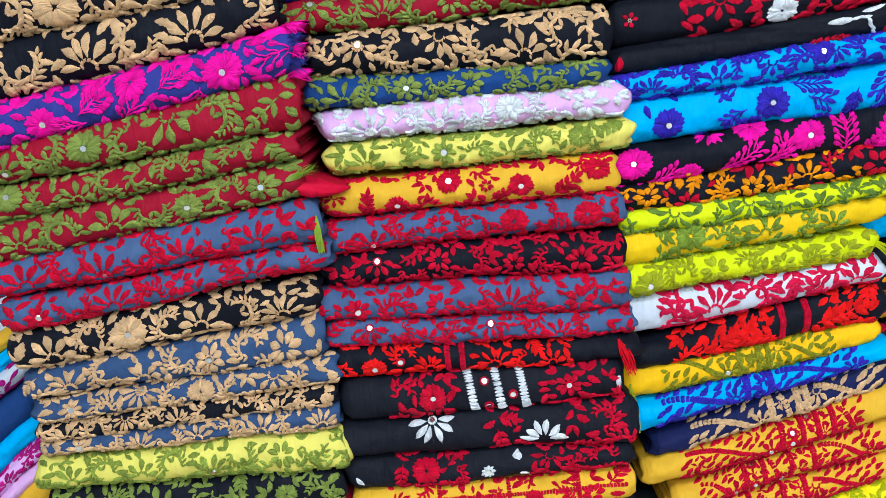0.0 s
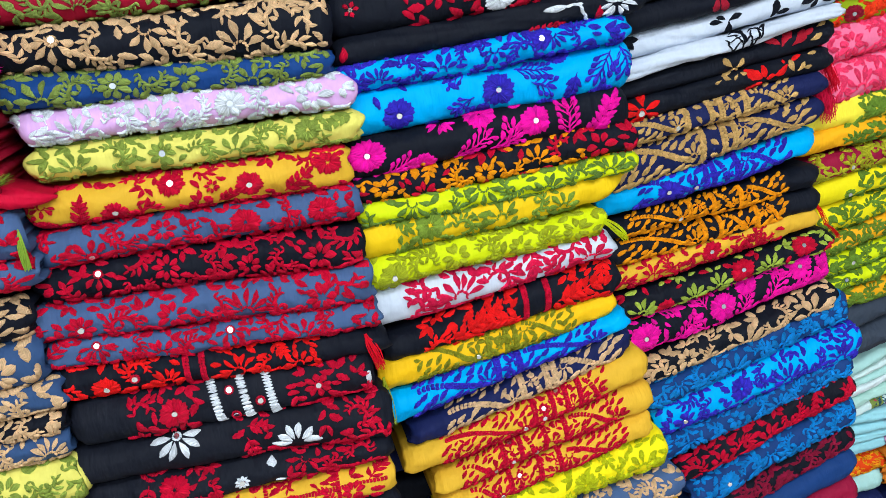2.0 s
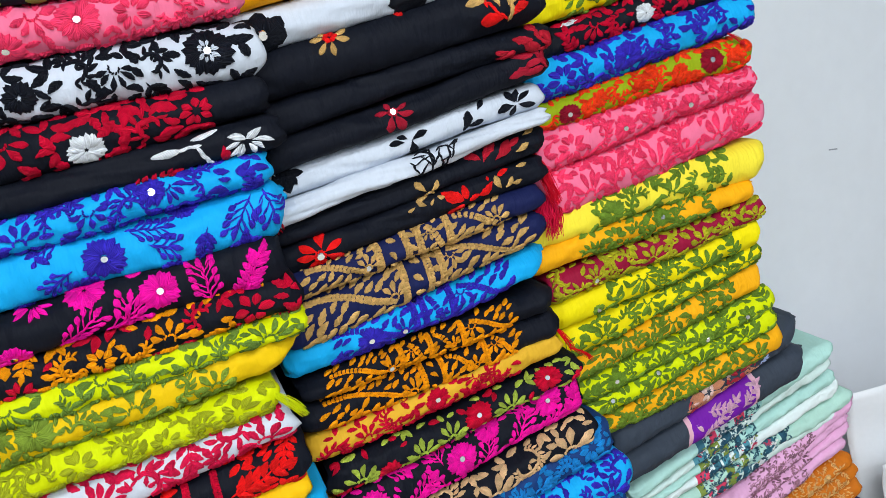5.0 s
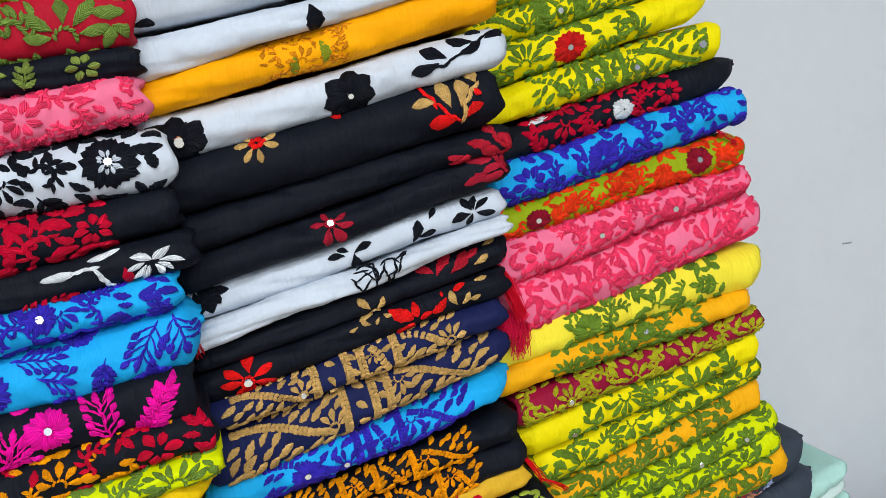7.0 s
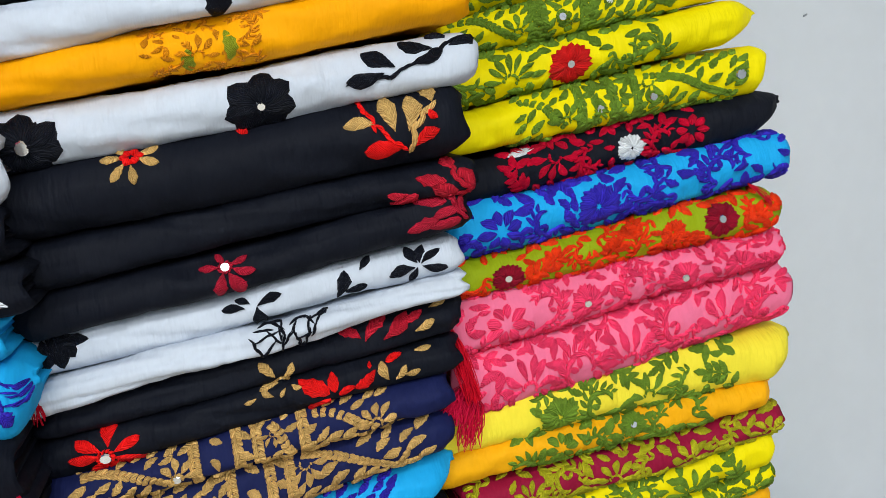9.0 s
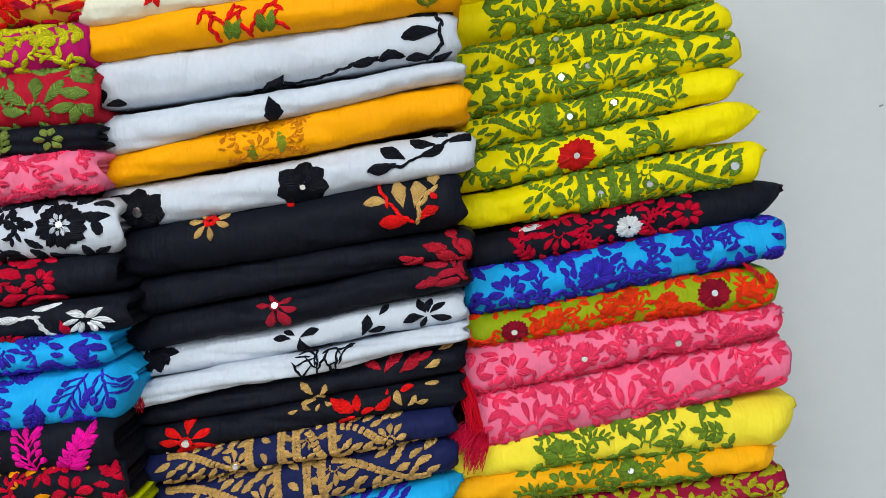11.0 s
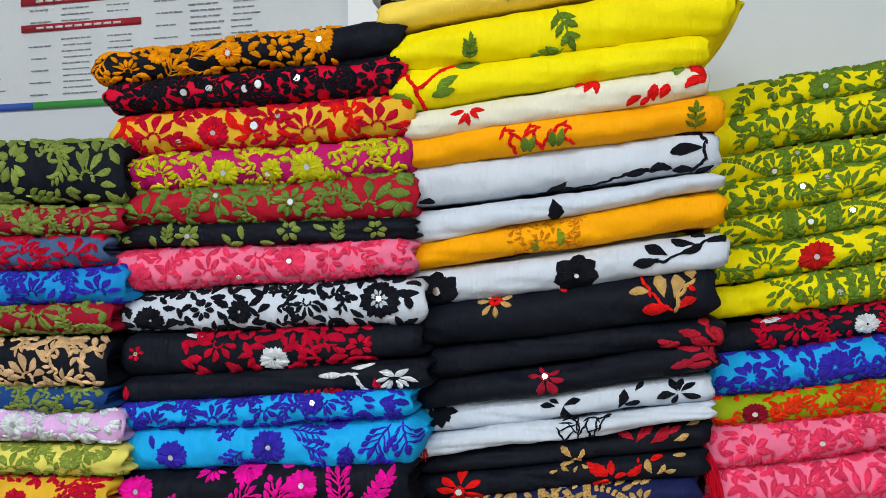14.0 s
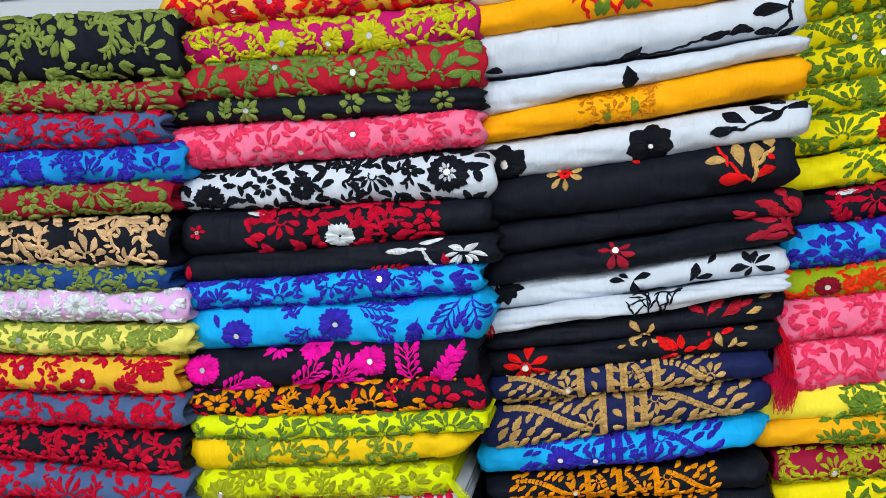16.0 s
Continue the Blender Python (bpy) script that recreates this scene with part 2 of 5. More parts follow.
# ---- folded cloths with hand embroidery ----
class Cloth:
    """One folded cloth: x0 to x1, the height of its lower edge at both ends, its thickness at both ends, and the y of its front."""

    def __init__(self, x0, x1, zl, zr, hl, hr, y, base, seed, depth=0.25, sag=0.0, tips=(0.0, 0.0)):
        self.x0, self.W, self.depth, self.tips = x0, x1 - x0, min(depth, WALL_Y - 0.006 - y), tips
        self.zl, self.zr, self.hl, self.hr = zl, zr, hl, hr
        self.base, self.seed, self.sag = base, seed, sag
        self.rng = random.Random(seed)
        self.y = y + self.rng.uniform(-0.004, 0.003)
        h = (hl + hr) / 2
        self.b = min(0.025, 0.72 * h)
        self.L = math.pi * math.sqrt((self.b ** 2 + (h / 2) ** 2) / 2)
        self.petals, self.mirrors, self.taken, self.panels, self.full, self.pile = {}, [], [], [], False, 0.92

    def at(self, x, a, lift=0.0):
        """Surface point x metres from the left end, a degrees round the front fold (90: top, -90: bottom)."""
        u = min(max(x / self.W, 0.0), 1.0)
        e = min(x, self.W - x)
        tip = self.tips[0] if x < self.W / 2 else self.tips[1]
        r, low = (tip, 0.24) if tip else (0.011, 0.82)
        k = 1.0 if e >= r else low + (1 - low) * max(0.0, 1 - (1 - max(e, 0) / r) ** 2) ** (0.8 if tip else 0.5)
        h = (self.hl + (self.hr - self.hl) * u) * 1.05
        zc = self.zl + (self.zr - self.zl) * u + h / 2 - 0.025 * h
        zc += self.sag * 4 * u * (1 - u) + 0.0042 * noise.noise((x * 9, self.seed * 3.7, 0.3))
        s = self.seed * 1.37
        n = 0.0040 * noise.noise((x * 14 + s, a * 0.012, s)) + 0.0017 * noise.noise((x * 55 + s, a * 0.02 + x * 20, s))
        n += 0.0011 * noise.noise((x * 130, a * 0.035, s))
        if self.full:
            n += 0.0026 * noise.noise((x * 75 + s, a * 0.03, s * 2.0))
        else:
            ridge = abs(noise.noise((x * 7 + a * 0.010 + s, a * 0.006, s * 1.7)))
            n -= 0.0028 * max(0.0, 0.14 - ridge) / 0.14
        ca, sa = math.cos(radians(a)), math.sin(radians(a))
        c, sn = abs(ca) ** 0.95, math.copysign(abs(sa) ** 0.95, sa)
        rb = (self.b + n) * k + lift
        rh = (h / 2 + n * 0.5) * k + lift
        if e < 0.012:
            x += (1 - max(e, 0) / 0.012) * 0.007 * noise.noise((a * 0.013, s, 4.0 if x > self.W / 2 else 1.0))
        if e < 0.03:
            x += (1 - max(e, 0) / 0.03) * (0.006 if x > self.W / 2 else -0.006)
        zc += (1 - k) * (-0.1 if not tip else 0.22) * h
        return Vector((self.x0 + x, self.y + self.b - rb * c + (1 - k) * 0.01, zc + rh * sn))

    def point(self, x, v, lift=0.0):
        a, x = -v / self.L * 180, max(0.0005, min(self.W - 0.0005, x))
        return self.at(x, max(-88.0, min(88.0, a)), lift)

    def body(self):
        nx = max(24, int(self.W / 0.0035))
        angs = [90 - 180 * i / 16 for i in range(17)]
        verts, faces = [], []
        for i in range(nx + 1):
            x = self.W * i / nx
            ring = [self.at(x, a) for a in angs]
            top, bot = ring[0].copy(), ring[-1].copy()
            mid = (top + bot) / 2
            back = [Vector((bot.x, self.y + self.depth, bot.z)), Vector((mid.x, self.y + self.depth + 0.012, mid.z)), Vector((top.x, self.y + self.depth, top.z))]
            verts += [*ring, *back]
        m = len(angs) + 3
        for i in range(nx):
            for j in range(m):
                p, q = i * m + j, i * m + (j + 1) % m
                faces.append((p, p + m, q + m, q))
        # ends: the fold's lip, then the tucked-in layers
        for side, i in ((-1, 0), (1, nx)):
            ring0 = [verts[i * m + j] for j in range(m)]
            c = sum(ring0, Vector()) / m
            prev = [i * m + j for j in range(m)]
            for scale, push in ((0.86, 0.003), (0.6, 0.0015), (0.42, -0.004), (0.2, -0.001)):
                start = len(verts)
                for p in ring0:
                    d = p - c
                    verts.append(Vector((p.x + side * push, c.y + d.y * (0.9 + 0.1 * scale), c.z + d.z * scale)))
                cur = list(range(start, start + m))
                for j in range(m):
                    q = (prev[j], prev[(j + 1) % m], cur[(j + 1) % m], cur[j])
                    faces.append(q if side < 0 else q[::-1])
                prev = cur
            faces.append(tuple(prev) if side > 0 else tuple(prev[::-1]))
        me = bpy.data.meshes.new("folded_cloth")
        me.from_pydata([tuple(v) for v in verts], [], faces)
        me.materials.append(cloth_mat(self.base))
        me.shade_smooth()
        for k, (lo, hi, code) in enumerate(self.panels):
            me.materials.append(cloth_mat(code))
            for i in range(int(lo * nx), int(hi * nx)):
                for j in range(m):
                    me.polygons[i * m + j].material_index = k + 1
        return new("folded_cloth", me)

    # -- stitched motifs; x and v in metres along and down the front --
    def petal(self, col, x, v, ang, length, width, fat=0.0016, blunt=1.0):
        if not -0.004 < x < self.W + 0.004:
            return
        self.petals.setdefault(col, []).append((x, v, ang, length, width, fat * self.pile, blunt))

    def leaf(self, col, x, v, ang, length, width):
        """Leaf of two stitched halves."""
        self.petal(col, x, v, ang, length, width, 0.0025, 0.8)

    def flower(self, col, x, v, r, n, turn=0.0, spread=360, fat=0.62, mirror=False, heart=None):
        for i in range(n):
            a = turn + spread * i / (n if spread == 360 else max(1, n - 1)) + self.rng.uniform(-7, 7)
            ca, sa = math.cos(radians(a)), math.sin(radians(a))
            ln = r * self.rng.uniform(0.62, 0.82)
            room = 2 * math.pi * 0.66 * r * (spread / 360 if spread < 360 else 1) / n * (1.0 if fat < 0.75 else 1.35)
            self.petal(col, x + ca * r * 0.24, v + sa * r * 0.24, a, ln, min(r * fat, room) * self.rng.uniform(0.85, 1.05), 0.0021, 1.25)
        if mirror:
            self.disc(col, x, v)
        elif heart:
            self.flower(heart, x, v, r * 0.3, 6, turn)

    def zinnia(self, col, x, v, r, ring=None, mirror=True):
        n = int(14 + r * 500)
        for i in range(n):
            a = 360 * i / n + self.rng.uniform(-5, 5)
            ca, sa = math.cos(radians(a)), math.sin(radians(a))
            self.petal(col, x + ca * r * 0.18, v + sa * r * 0.18, a, r * self.rng.uniform(0.7, 0.86), r * 0.46, 0.0019, 1.6)
        if ring:
            self.flower(ring, x, v, r * 0.5, 10)
        elif not mirror:
            self.flower(col, x, v, r * 0.36, 7)
        if mirror:
            self.disc(col, x, v)

    def disc(self, col, x, v, r=0.0036):
        self.mirrors.append((x, v, r))
        for i in range(12):
            a = 30 * i
            self.petal(col, x + r * 0.95 * math.cos(radians(a)), v + r * 0.95 * math.sin(radians(a)), a + 70, r * 0.8, r * 0.5, 0.0022)

    def chain(self, col, pts, w=0.0045, step=0.0032, slant=42):
        """Plaited stitches along a line of points."""
        for (xa, va), (xb, vb) in zip(pts, pts[1:]):
            d = math.hypot(xb - xa, vb - va)
            dirn = math.degrees(math.atan2(vb - va, xb - xa))
            for i in range(max(1, int(d / step))):
                f = (i + 0.5) / max(1, int(d / step))
                for s in (1, -1):
                    self.petal(col, xa + (xb - xa) * f, va + (vb - va) * f, dirn + s * slant, w * 0.75, step * 1.3, 0.0016)

    def bar(self, col, x, wide, lean=0.0):
        """Upright satin-stitched bar."""
        H = self.L * 0.46
        for v in np.arange(-H, H, 0.0034):
            self.petal(col, x - wide / 2 + lean * v, v + self.rng.uniform(-0.0004, 0.0004), self.rng.uniform(-6, 6), wide, 0.0042, 0.0021, 1.6)

    def stem(self, col, pts, w=0.0016):
        for (xa, va), (xb, vb) in zip(pts, pts[1:]):
            d = math.hypot(xb - xa, vb - va)
            ang, n = math.degrees(math.atan2(vb - va, xb - xa)), max(1, round(d / 0.0045))
            for i in range(n):
                k = (i + self.rng.uniform(-0.12, 0.05)) / n
                self.petal(col, xa + (xb - xa) * k, va + (vb - va) * k, ang + self.rng.uniform(-7, 7), d / n * 2.1, w * 1.3, 0.0014, 2.0)

    def scroll(self, col, x, v, r, a0, a1, size=0.006):
        """Curled feather: slanted leaflets along an arc."""
        n = max(4, int(abs(a1 - a0) / 57.3 * r / (size * 0.46)))
        for i in range(n):
            a = a0 + (a1 - a0) * i / (n - 1)
            px, pv = x + r * math.cos(radians(a)), v + r * math.sin(radians(a))
            d = a + (90 if a1 > a0 else -90)
            k = 0.6 + 0.5 * math.sin(math.pi * (i + 1) / (n + 1))
            for s in (1, -1):
                self.petal(col, px, pv, d + s * 42, size * k, size * 0.44 * k, 0.0018)

    def sprig(self, col, x, v, ang, length, n=4, size=0.009, buds=False):
        ca, sa = math.cos(radians(ang)), math.sin(radians(ang))
        self.stem(col, [(x, v), (x + ca * length / 2, v + sa * length / 2), (x + ca * length, v + sa * length)], 0.0014)
        for i in range(n):
            f = (i + 0.6) / n
            for s in (1, -1):
                d = ang + s * (48 if not buds else 40)
                px, pv = x + ca * length * f * 0.9, v + sa * length * f * 0.9
                if buds:
                    q = size * 0.9
                    self.stem(col, [(px, pv), (px + q * math.cos(radians(d)), pv + q * math.sin(radians(d)))], 0.0011)
                    self.petal(col, px + q * math.cos(radians(d)), pv + q * math.sin(radians(d)), d, size * 0.7, size * 0.5, 0.0018, 1.5)
                else:
                    self.leaf(col, px, pv, d, size * (1.1 - 0.3 * f), size * 0.5)
        self.leaf(col, x + ca * length * 0.92, v + sa * length * 0.92, ang, size, size * 0.5)

    def free(self, x, v, r):
        if any((x - a) ** 2 + (v - b) ** 2 < (r + c) ** 2 for a, b, c in self.taken):
            return False
        self.taken.append((x, v, r))
        return True

    def lotus(self, col, x, v, r, ang, n=5, mirror=False):
        """Half-open flower: plump petals fanned out from a stitched ring, with two leaves at its foot."""
        for i in range(n):
            a = ang - 82 + 164 * i / (n - 1) + self.rng.uniform(-6, 6)
            ca, sa = math.cos(radians(a)), math.sin(radians(a))
            ln = r * self.rng.uniform(0.6, 0.74) * (1.0 if 0 < i < n - 1 else 0.9)
            self.petal(col, x + ca * r * 0.3, v + sa * r * 0.3, a, ln, min(r * 0.38, 1.75 * r / n) * self.rng.uniform(0.88, 1.08), 0.0027, 0.95)
        ring = r * 0.2
        for i in range(7):
            a = ang - 95 + 190 * i / 6
            self.petal(col, x + ring * math.cos(radians(a)), v + ring * math.sin(radians(a)), a + 75, r * 0.17, r * 0.1, 0.002)
        if mirror:
            self.disc(col, x, v, 0.0034)

    def spray(self, col, x, v, ang, ln, n=3):
        """Two or three leaves that spring from one point."""
        for i in range(n):
            a = ang + (i - (n - 1) / 2) * 58 + self.rng.uniform(-9, 9)
            k = ln * self.rng.uniform(0.85, 1.1)
            self.leaf(col, x + 0.0012 * math.cos(radians(a)), v + 0.0012 * math.sin(radians(a)), a, k, k * self.rng.uniform(0.46, 0.58))

    def over(self, cols, lo=0.0, hi=1.0, dens=1.0, big=0.014, leaf=0.011, zin=False, mirrors=2, curls=1.0, buds=False):
        """Fill a stretch of the front: half flowers in a row, feathered curls between them, then sprays and single leaves."""
        cols = cols if isinstance(cols, list) else [cols]
        g, W, H = self.rng, self.W, self.L * 0.46
        a, b = lo * W + 0.004, hi * W - 0.004
        pick = lambda: cols[0] if len(cols) == 1 or g.random() < 0.6 else g.choice(cols[1:])
        if leaf > 0.0105:
            leaf, big = leaf * 1.22, big * 1.12
        else:
            self.pile = 0.15  # printed, not stitched
        left, side = mirrors, g.choice((-1, 1))
        pitch = big * 4.3
        x = a + pitch * g.uniform(0.35, 0.7)
        while x < b - big * 0.5:
            kind, r = g.random(), big * g.uniform(0.9, 1.2)
            up = -90 if g.random() < 0.72 else 90
            v = (0.42 if up < 0 else -0.42) * min(H, r * 1.3) + g.uniform(-0.12, 0.12) * H
            if self.free(x, v + (-0.4 if up < 0 else 0.4) * r, r * 0.86):
                if kind < 0.66:
                    m = left > 0 and g.random() < 0.6
                    left -= m
                    self.lotus(cols[0], x, v, r * 1.3, up + g.uniform(-14, 14), g.choice((5, 5, 6, 7)), m)
                else:
                    m = left > 0
                    left -= m
                    (self.zinnia if zin or kind > 0.86 else self.flower)(cols[0], x, v + (-0.4 if up < 0 else 0.4) * r, r * 0.92, *((None, m) if zin or kind > 0.86 else (8, g.uniform(0, 60), 360, 0.62, m)))
            xm, rm = x + pitch * 0.5, big * g.uniform(0.62, 0.8)
            vm = g.uniform(-0.3, 0.3) * H
            if curls and xm < b - rm and self.free(xm, vm, rm * 1.1):
                s, turn = g.choice((100, 200, 280, 20)), g.choice((-1, 1))
                if buds:
                    self.sprig(pick(), xm - rm, vm + rm * 0.6, -30, rm * 2, 4, leaf * 0.75, True)
                else:
                    self.scroll(pick(), xm, vm, rm, s, s + turn * g.uniform(200, 270), leaf * 0.5)
                    self.spray(pick(), xm, vm, s + turn * 120, rm * 0.62, 2)
            x += pitch * g.uniform(0.88, 1.15)
        for _ in range(int(46 * (hi - lo) * dens * curls)):
            x, v, r = g.uniform(a, b), g.uniform(-0.75, 0.75) * H, leaf * g.uniform(0.62, 0.95)
            if self.free(x, v, r * 1.02):
                s = g.uniform(0, 360)
                if g.random() < 0.6 and not buds:
                    self.scroll(pick(), x, v, r * 0.8, s, s + g.choice((-1, 1)) * g.uniform(150, 250), leaf * 0.6)
                else:
                    self.sprig(pick(), x - r * math.cos(radians(s)), v - r * math.sin(radians(s)), s, r * 2, 3, leaf * 0.7, buds)
        for _ in range(int(200 * (hi - lo) * dens)):
            x, v = g.uniform(a, b), g.uniform(-0.95, 0.95) * H
            ln = leaf * g.uniform(0.75, 1.05)
            if self.free(x, v, ln * 0.6):
                d = g.uniform(0, 360)
                self.spray(pick(), x - ln * 0.42 * math.cos(radians(d)), v - ln * 0.42 * math.sin(radians(d)), d, ln, g.choice((2, 3, 3)))
        for _ in range(int(900 * (hi - lo) * dens)):
            x, v = g.uniform(a, b), g.uniform(-1.0, 1.0) * H
            ln = leaf * g.uniform(0.6, 1.0)
            if self.free(x, v, ln * 0.32 / dens ** 0.35):
                d = g.gauss(20, 45) + (180 if g.random() < 0.5 else 0)
                self.leaf(pick(), x - ln / 2 * math.cos(radians(d)), v - ln / 2 * math.sin(radians(d)), d, ln, ln * g.uniform(0.46, 0.6))

    def bands(self, col, xs, lo=0.1, hi=0.9, leaf=0.011, w=0.005, mirrors=2, fill=0.0):
        """Border panels: upright plaited bars with a curl, a round flower or rows of leaves between them."""
        W, H, g = self.W, self.L * 0.44, self.rng
        edges = [lo * W, *[x * W for x in xs], hi * W]
        for x in xs:
            self.chain(col, [(x * W, -H), (x * W + 0.002, H)], w * 1.25, w * 0.62)
        for i, (a, b) in enumerate(zip(edges, edges[1:])):
            wide = b - a
            if wide < 0.03:
                for v in np.arange(-H * 0.7, H * 0.8, leaf * 1.25):
                    if mirrors > 0 and g.random() < 0.4:
                        mirrors -= 1
                        self.flower(col, (a + b) / 2, v, min(wide * 0.32, 0.008), 8, mirror=True)
                    else:
                        self.leaf(col, (a + b) / 2 - 0.003, v, g.uniform(20, 70), leaf * 0.85, leaf * 0.5)
                continue
            side = -1 if i % 2 else 1
            # a plaited branch, a row of leaves on either side of it and a flower at its end
            base, end = (a + 0.005, b - 0.012) if side > 0 else (b - 0.005, a + 0.012)
            pts = [(base + (end - base) * t, H * 0.62 * math.cos(t * 2.6 + (0.2 if i % 2 else 2.9))) for t in np.linspace(0, 1, 9)]
            self.chain(col, pts, w * 1.15, w * 0.6, 36)
            self.taken += [(x, v, w * 0.7) for x, v in pts] + [((pts[k][0] + pts[k + 1][0]) / 2, (pts[k][1] + pts[k + 1][1]) / 2, w * 0.7) for k in range(8)]
            fx, fv = end, pts[8][1] * 0.6
            self.lotus(col, fx, fv, min(0.017, wide * 0.3), -90 if fv > 0 else 90, 5, mirrors > 0)
            mirrors -= 1
            self.taken.append((fx, fv, min(0.013, wide * 0.25)))
            for s in (1, -1):
                for k in range(1, 8):
                    dirn = math.degrees(math.atan2(pts[k + 1][1] - pts[k - 1][1], pts[k + 1][0] - pts[k - 1][0]))
                    x, v = pts[k][0] - s * leaf * 0.62 * math.sin(radians(dirn)), pts[k][1] + s * leaf * 0.62 * math.cos(radians(dirn))
                    if a < x < b and abs(v) < H and self.free(x, v, leaf * 0.36):
                        d = dirn + s * 38
                        self.leaf(col, x - leaf * 0.4 * math.cos(radians(d)), v - leaf * 0.4 * math.sin(radians(d)), d, leaf * 0.95, leaf * 0.52)
            for _ in range(int(wide * 6000)):
                x, v, ln = g.uniform(a + 0.004, b - 0.004), g.uniform(-1, 1) * H, leaf * g.uniform(0.9, 1.2)
                if self.free(x, v, ln * 0.34):
                    d = g.choice((-40, 140)) + g.uniform(-18, 18)
                    self.leaf(col, x - ln / 2 * math.cos(radians(d)), v - ln / 2 * math.sin(radians(d)), d, ln, ln * 0.52)
        if fill:
            self.over(col, lo, hi, fill, 0.011, leaf, mirrors=0)

    def finish(self, label, group):
        self.full = sum(len(p) for p in self.petals.values()) > 150
        ob = self.body()
        tagged(ob, label, "folded cloth", group)
        stations, LEAFY = (0.0, 0.1, 0.3, 0.55, 0.8, 1.0), (0.0, 0.1, 0.22, 0.36, 0.5, 0.64, 0.78, 0.9, 1.0)
        for col, items in self.petals.items():
            verts, faces, uvs = [], [], []
            for x, v, ang, ln, wd, fat, blunt in items:
                ca, sa = math.cos(radians(ang)), math.sin(radians(ang))
                bend = self.rng.uniform(-0.12, 0.12) * ln
                big = ln > 0.005
                st = (LEAFY if blunt < 1.0 else stations) if big else (0.0, 0.25, 0.6, 1.0)
                first = len(verts)
                u0 = self.rng.uniform(0, 3)
                top = self.rng.uniform(0.0, 0.0007)
                veined = blunt < 1.0
                for i, t in enumerate(st):
                    hw = wd / 2 * (max(0.0, math.sin(math.pi * t ** (1.35 if blunt == 0.95 else 0.85 if blunt < 1.2 else 1.15))) ** 0.75) * self.rng.uniform(0.88, 1.1)
                    if veined and big:
                        hw *= (1.03 if i % 2 else 0.95) if blunt == 0.95 else 1.08 if i % 2 else 0.88
                    off = bend * math.sin(math.pi * t)
                    rise = fat * (0.5 + 0.5 * math.sin(math.pi * min(1, t * 0.9 + 0.05)))
                    mid, arm, wide = (0.5, 1.0, 0.62) if veined else (1.0, 0.75, 0.8)
                    for side, lf in ((-1, -0.0006), (-wide, rise * arm + top), (0, rise * mid + top), (wide, rise * arm + top), (1, -0.0006)):
                        l, w = t * ln, off + side * hw
                        verts.append(self.point(x + ca * l - sa * w, v + sa * l + ca * w, lf))
                        uvs.append((u0 + l * 0.75 - abs(side) * hw if veined else u0 + l * 0.22 + side * hw, 0.0))
                for i in range(len(st) - 1):
                    p = first + 5 * i
                    faces += [(p + j, p + 5 + j, p + 6 + j, p + 1 + j) for j in range(4)]
            me = bpy.data.meshes.new("embroidery")
            me.from_pydata([tuple(p) for p in verts], [], faces)
            layer = me.uv_layers.new(name="UVMap")
            flat = np.array([uvs[l.vertex_index] for l in me.loops], dtype=np.float32).ravel()
            layer.data.foreach_set("uv", flat)
            me.materials.append(thread_mat(col))
            me.shade_smooth()
            o = new("embroidery", me)
            o.parent = ob
            tagged(o, f"raised {NAMES.get(col, 'coloured')} thread flowers and leaves", kind="stuff")
        for x, v, r in self.mirrors:
            p = self.point(x, v, 0.0014)
            n = (self.point(x, v, 0.02) - self.point(x, v, 0.0)).normalized()
            o = new("mirror_disc", DISC)
            o.parent = ob
            o.matrix_basis = Matrix.Translation(p) @ n.to_track_quat("Z", "Y").to_matrix().to_4x4() @ Matrix.Diagonal((r, r * self.rng.uniform(0.85, 1.1), r, 1))
        return ob


_bm = bmesh.new()
bmesh.ops.create_cone(_bm, cap_ends=True, segments=9, radius1=1.0, radius2=0.82, depth=0.25)
DISC = bpy.data.meshes.new("mirror_disc")
_bm.to_mesh(DISC)
_bm.free()
DISC.materials.append(MIRROR)
SEED = [0]


def folded(stack, x0, x1, zl, zr, hl, hr, y, base, sag=0.0, tips=(0.0, 0.0)):
    SEED[0] += 1
    c = Cloth(x0, x1, zl, zr, hl, hr, y, base, SEED[0], sag=sag, tips=tips)
    c.stack = stack
    return c


def done(c, note=""):
    threads = [NAMES.get(k, "shaded") for k in c.petals]
    text = f"folded {NAMES.get(c.base, 'coloured')} cloth " + (f"with {' and '.join(threads[:2])} embroidery" if threads else "without embroidery")
    text += (" and mirrors" if c.mirrors else "") + (", " + note if note else "")
    return c.finish(text, c.stack)


def f(c, u, v):
    """A place on the front: u from the left end to the right end, v from -1 (top) to 1 (bottom)."""
    return u * c.W, v * c.L * 0.42


def leaves(c, col, spots, size=0.016):
    for u, v, a in spots:
        c.leaf(col, *f(c, u, v), a, size, size * 0.5)


def bordered(c, lo, hi):
    """Printed border: narrow blocks of colour across the fold."""
    g, x = random.Random(c.seed), lo
    while x < hi:
        w = g.choice((0.03, 0.045, 0.06))
        if g.random() < 0.8:
            c.panels.append((x, x + w, g.choice(("2A5468", "35687A", "4E8C9C", "8FC0BC", "C0C4C8", "D04060", "7A8C40"))))
        x += w + g.choice((0.012, 0.03))


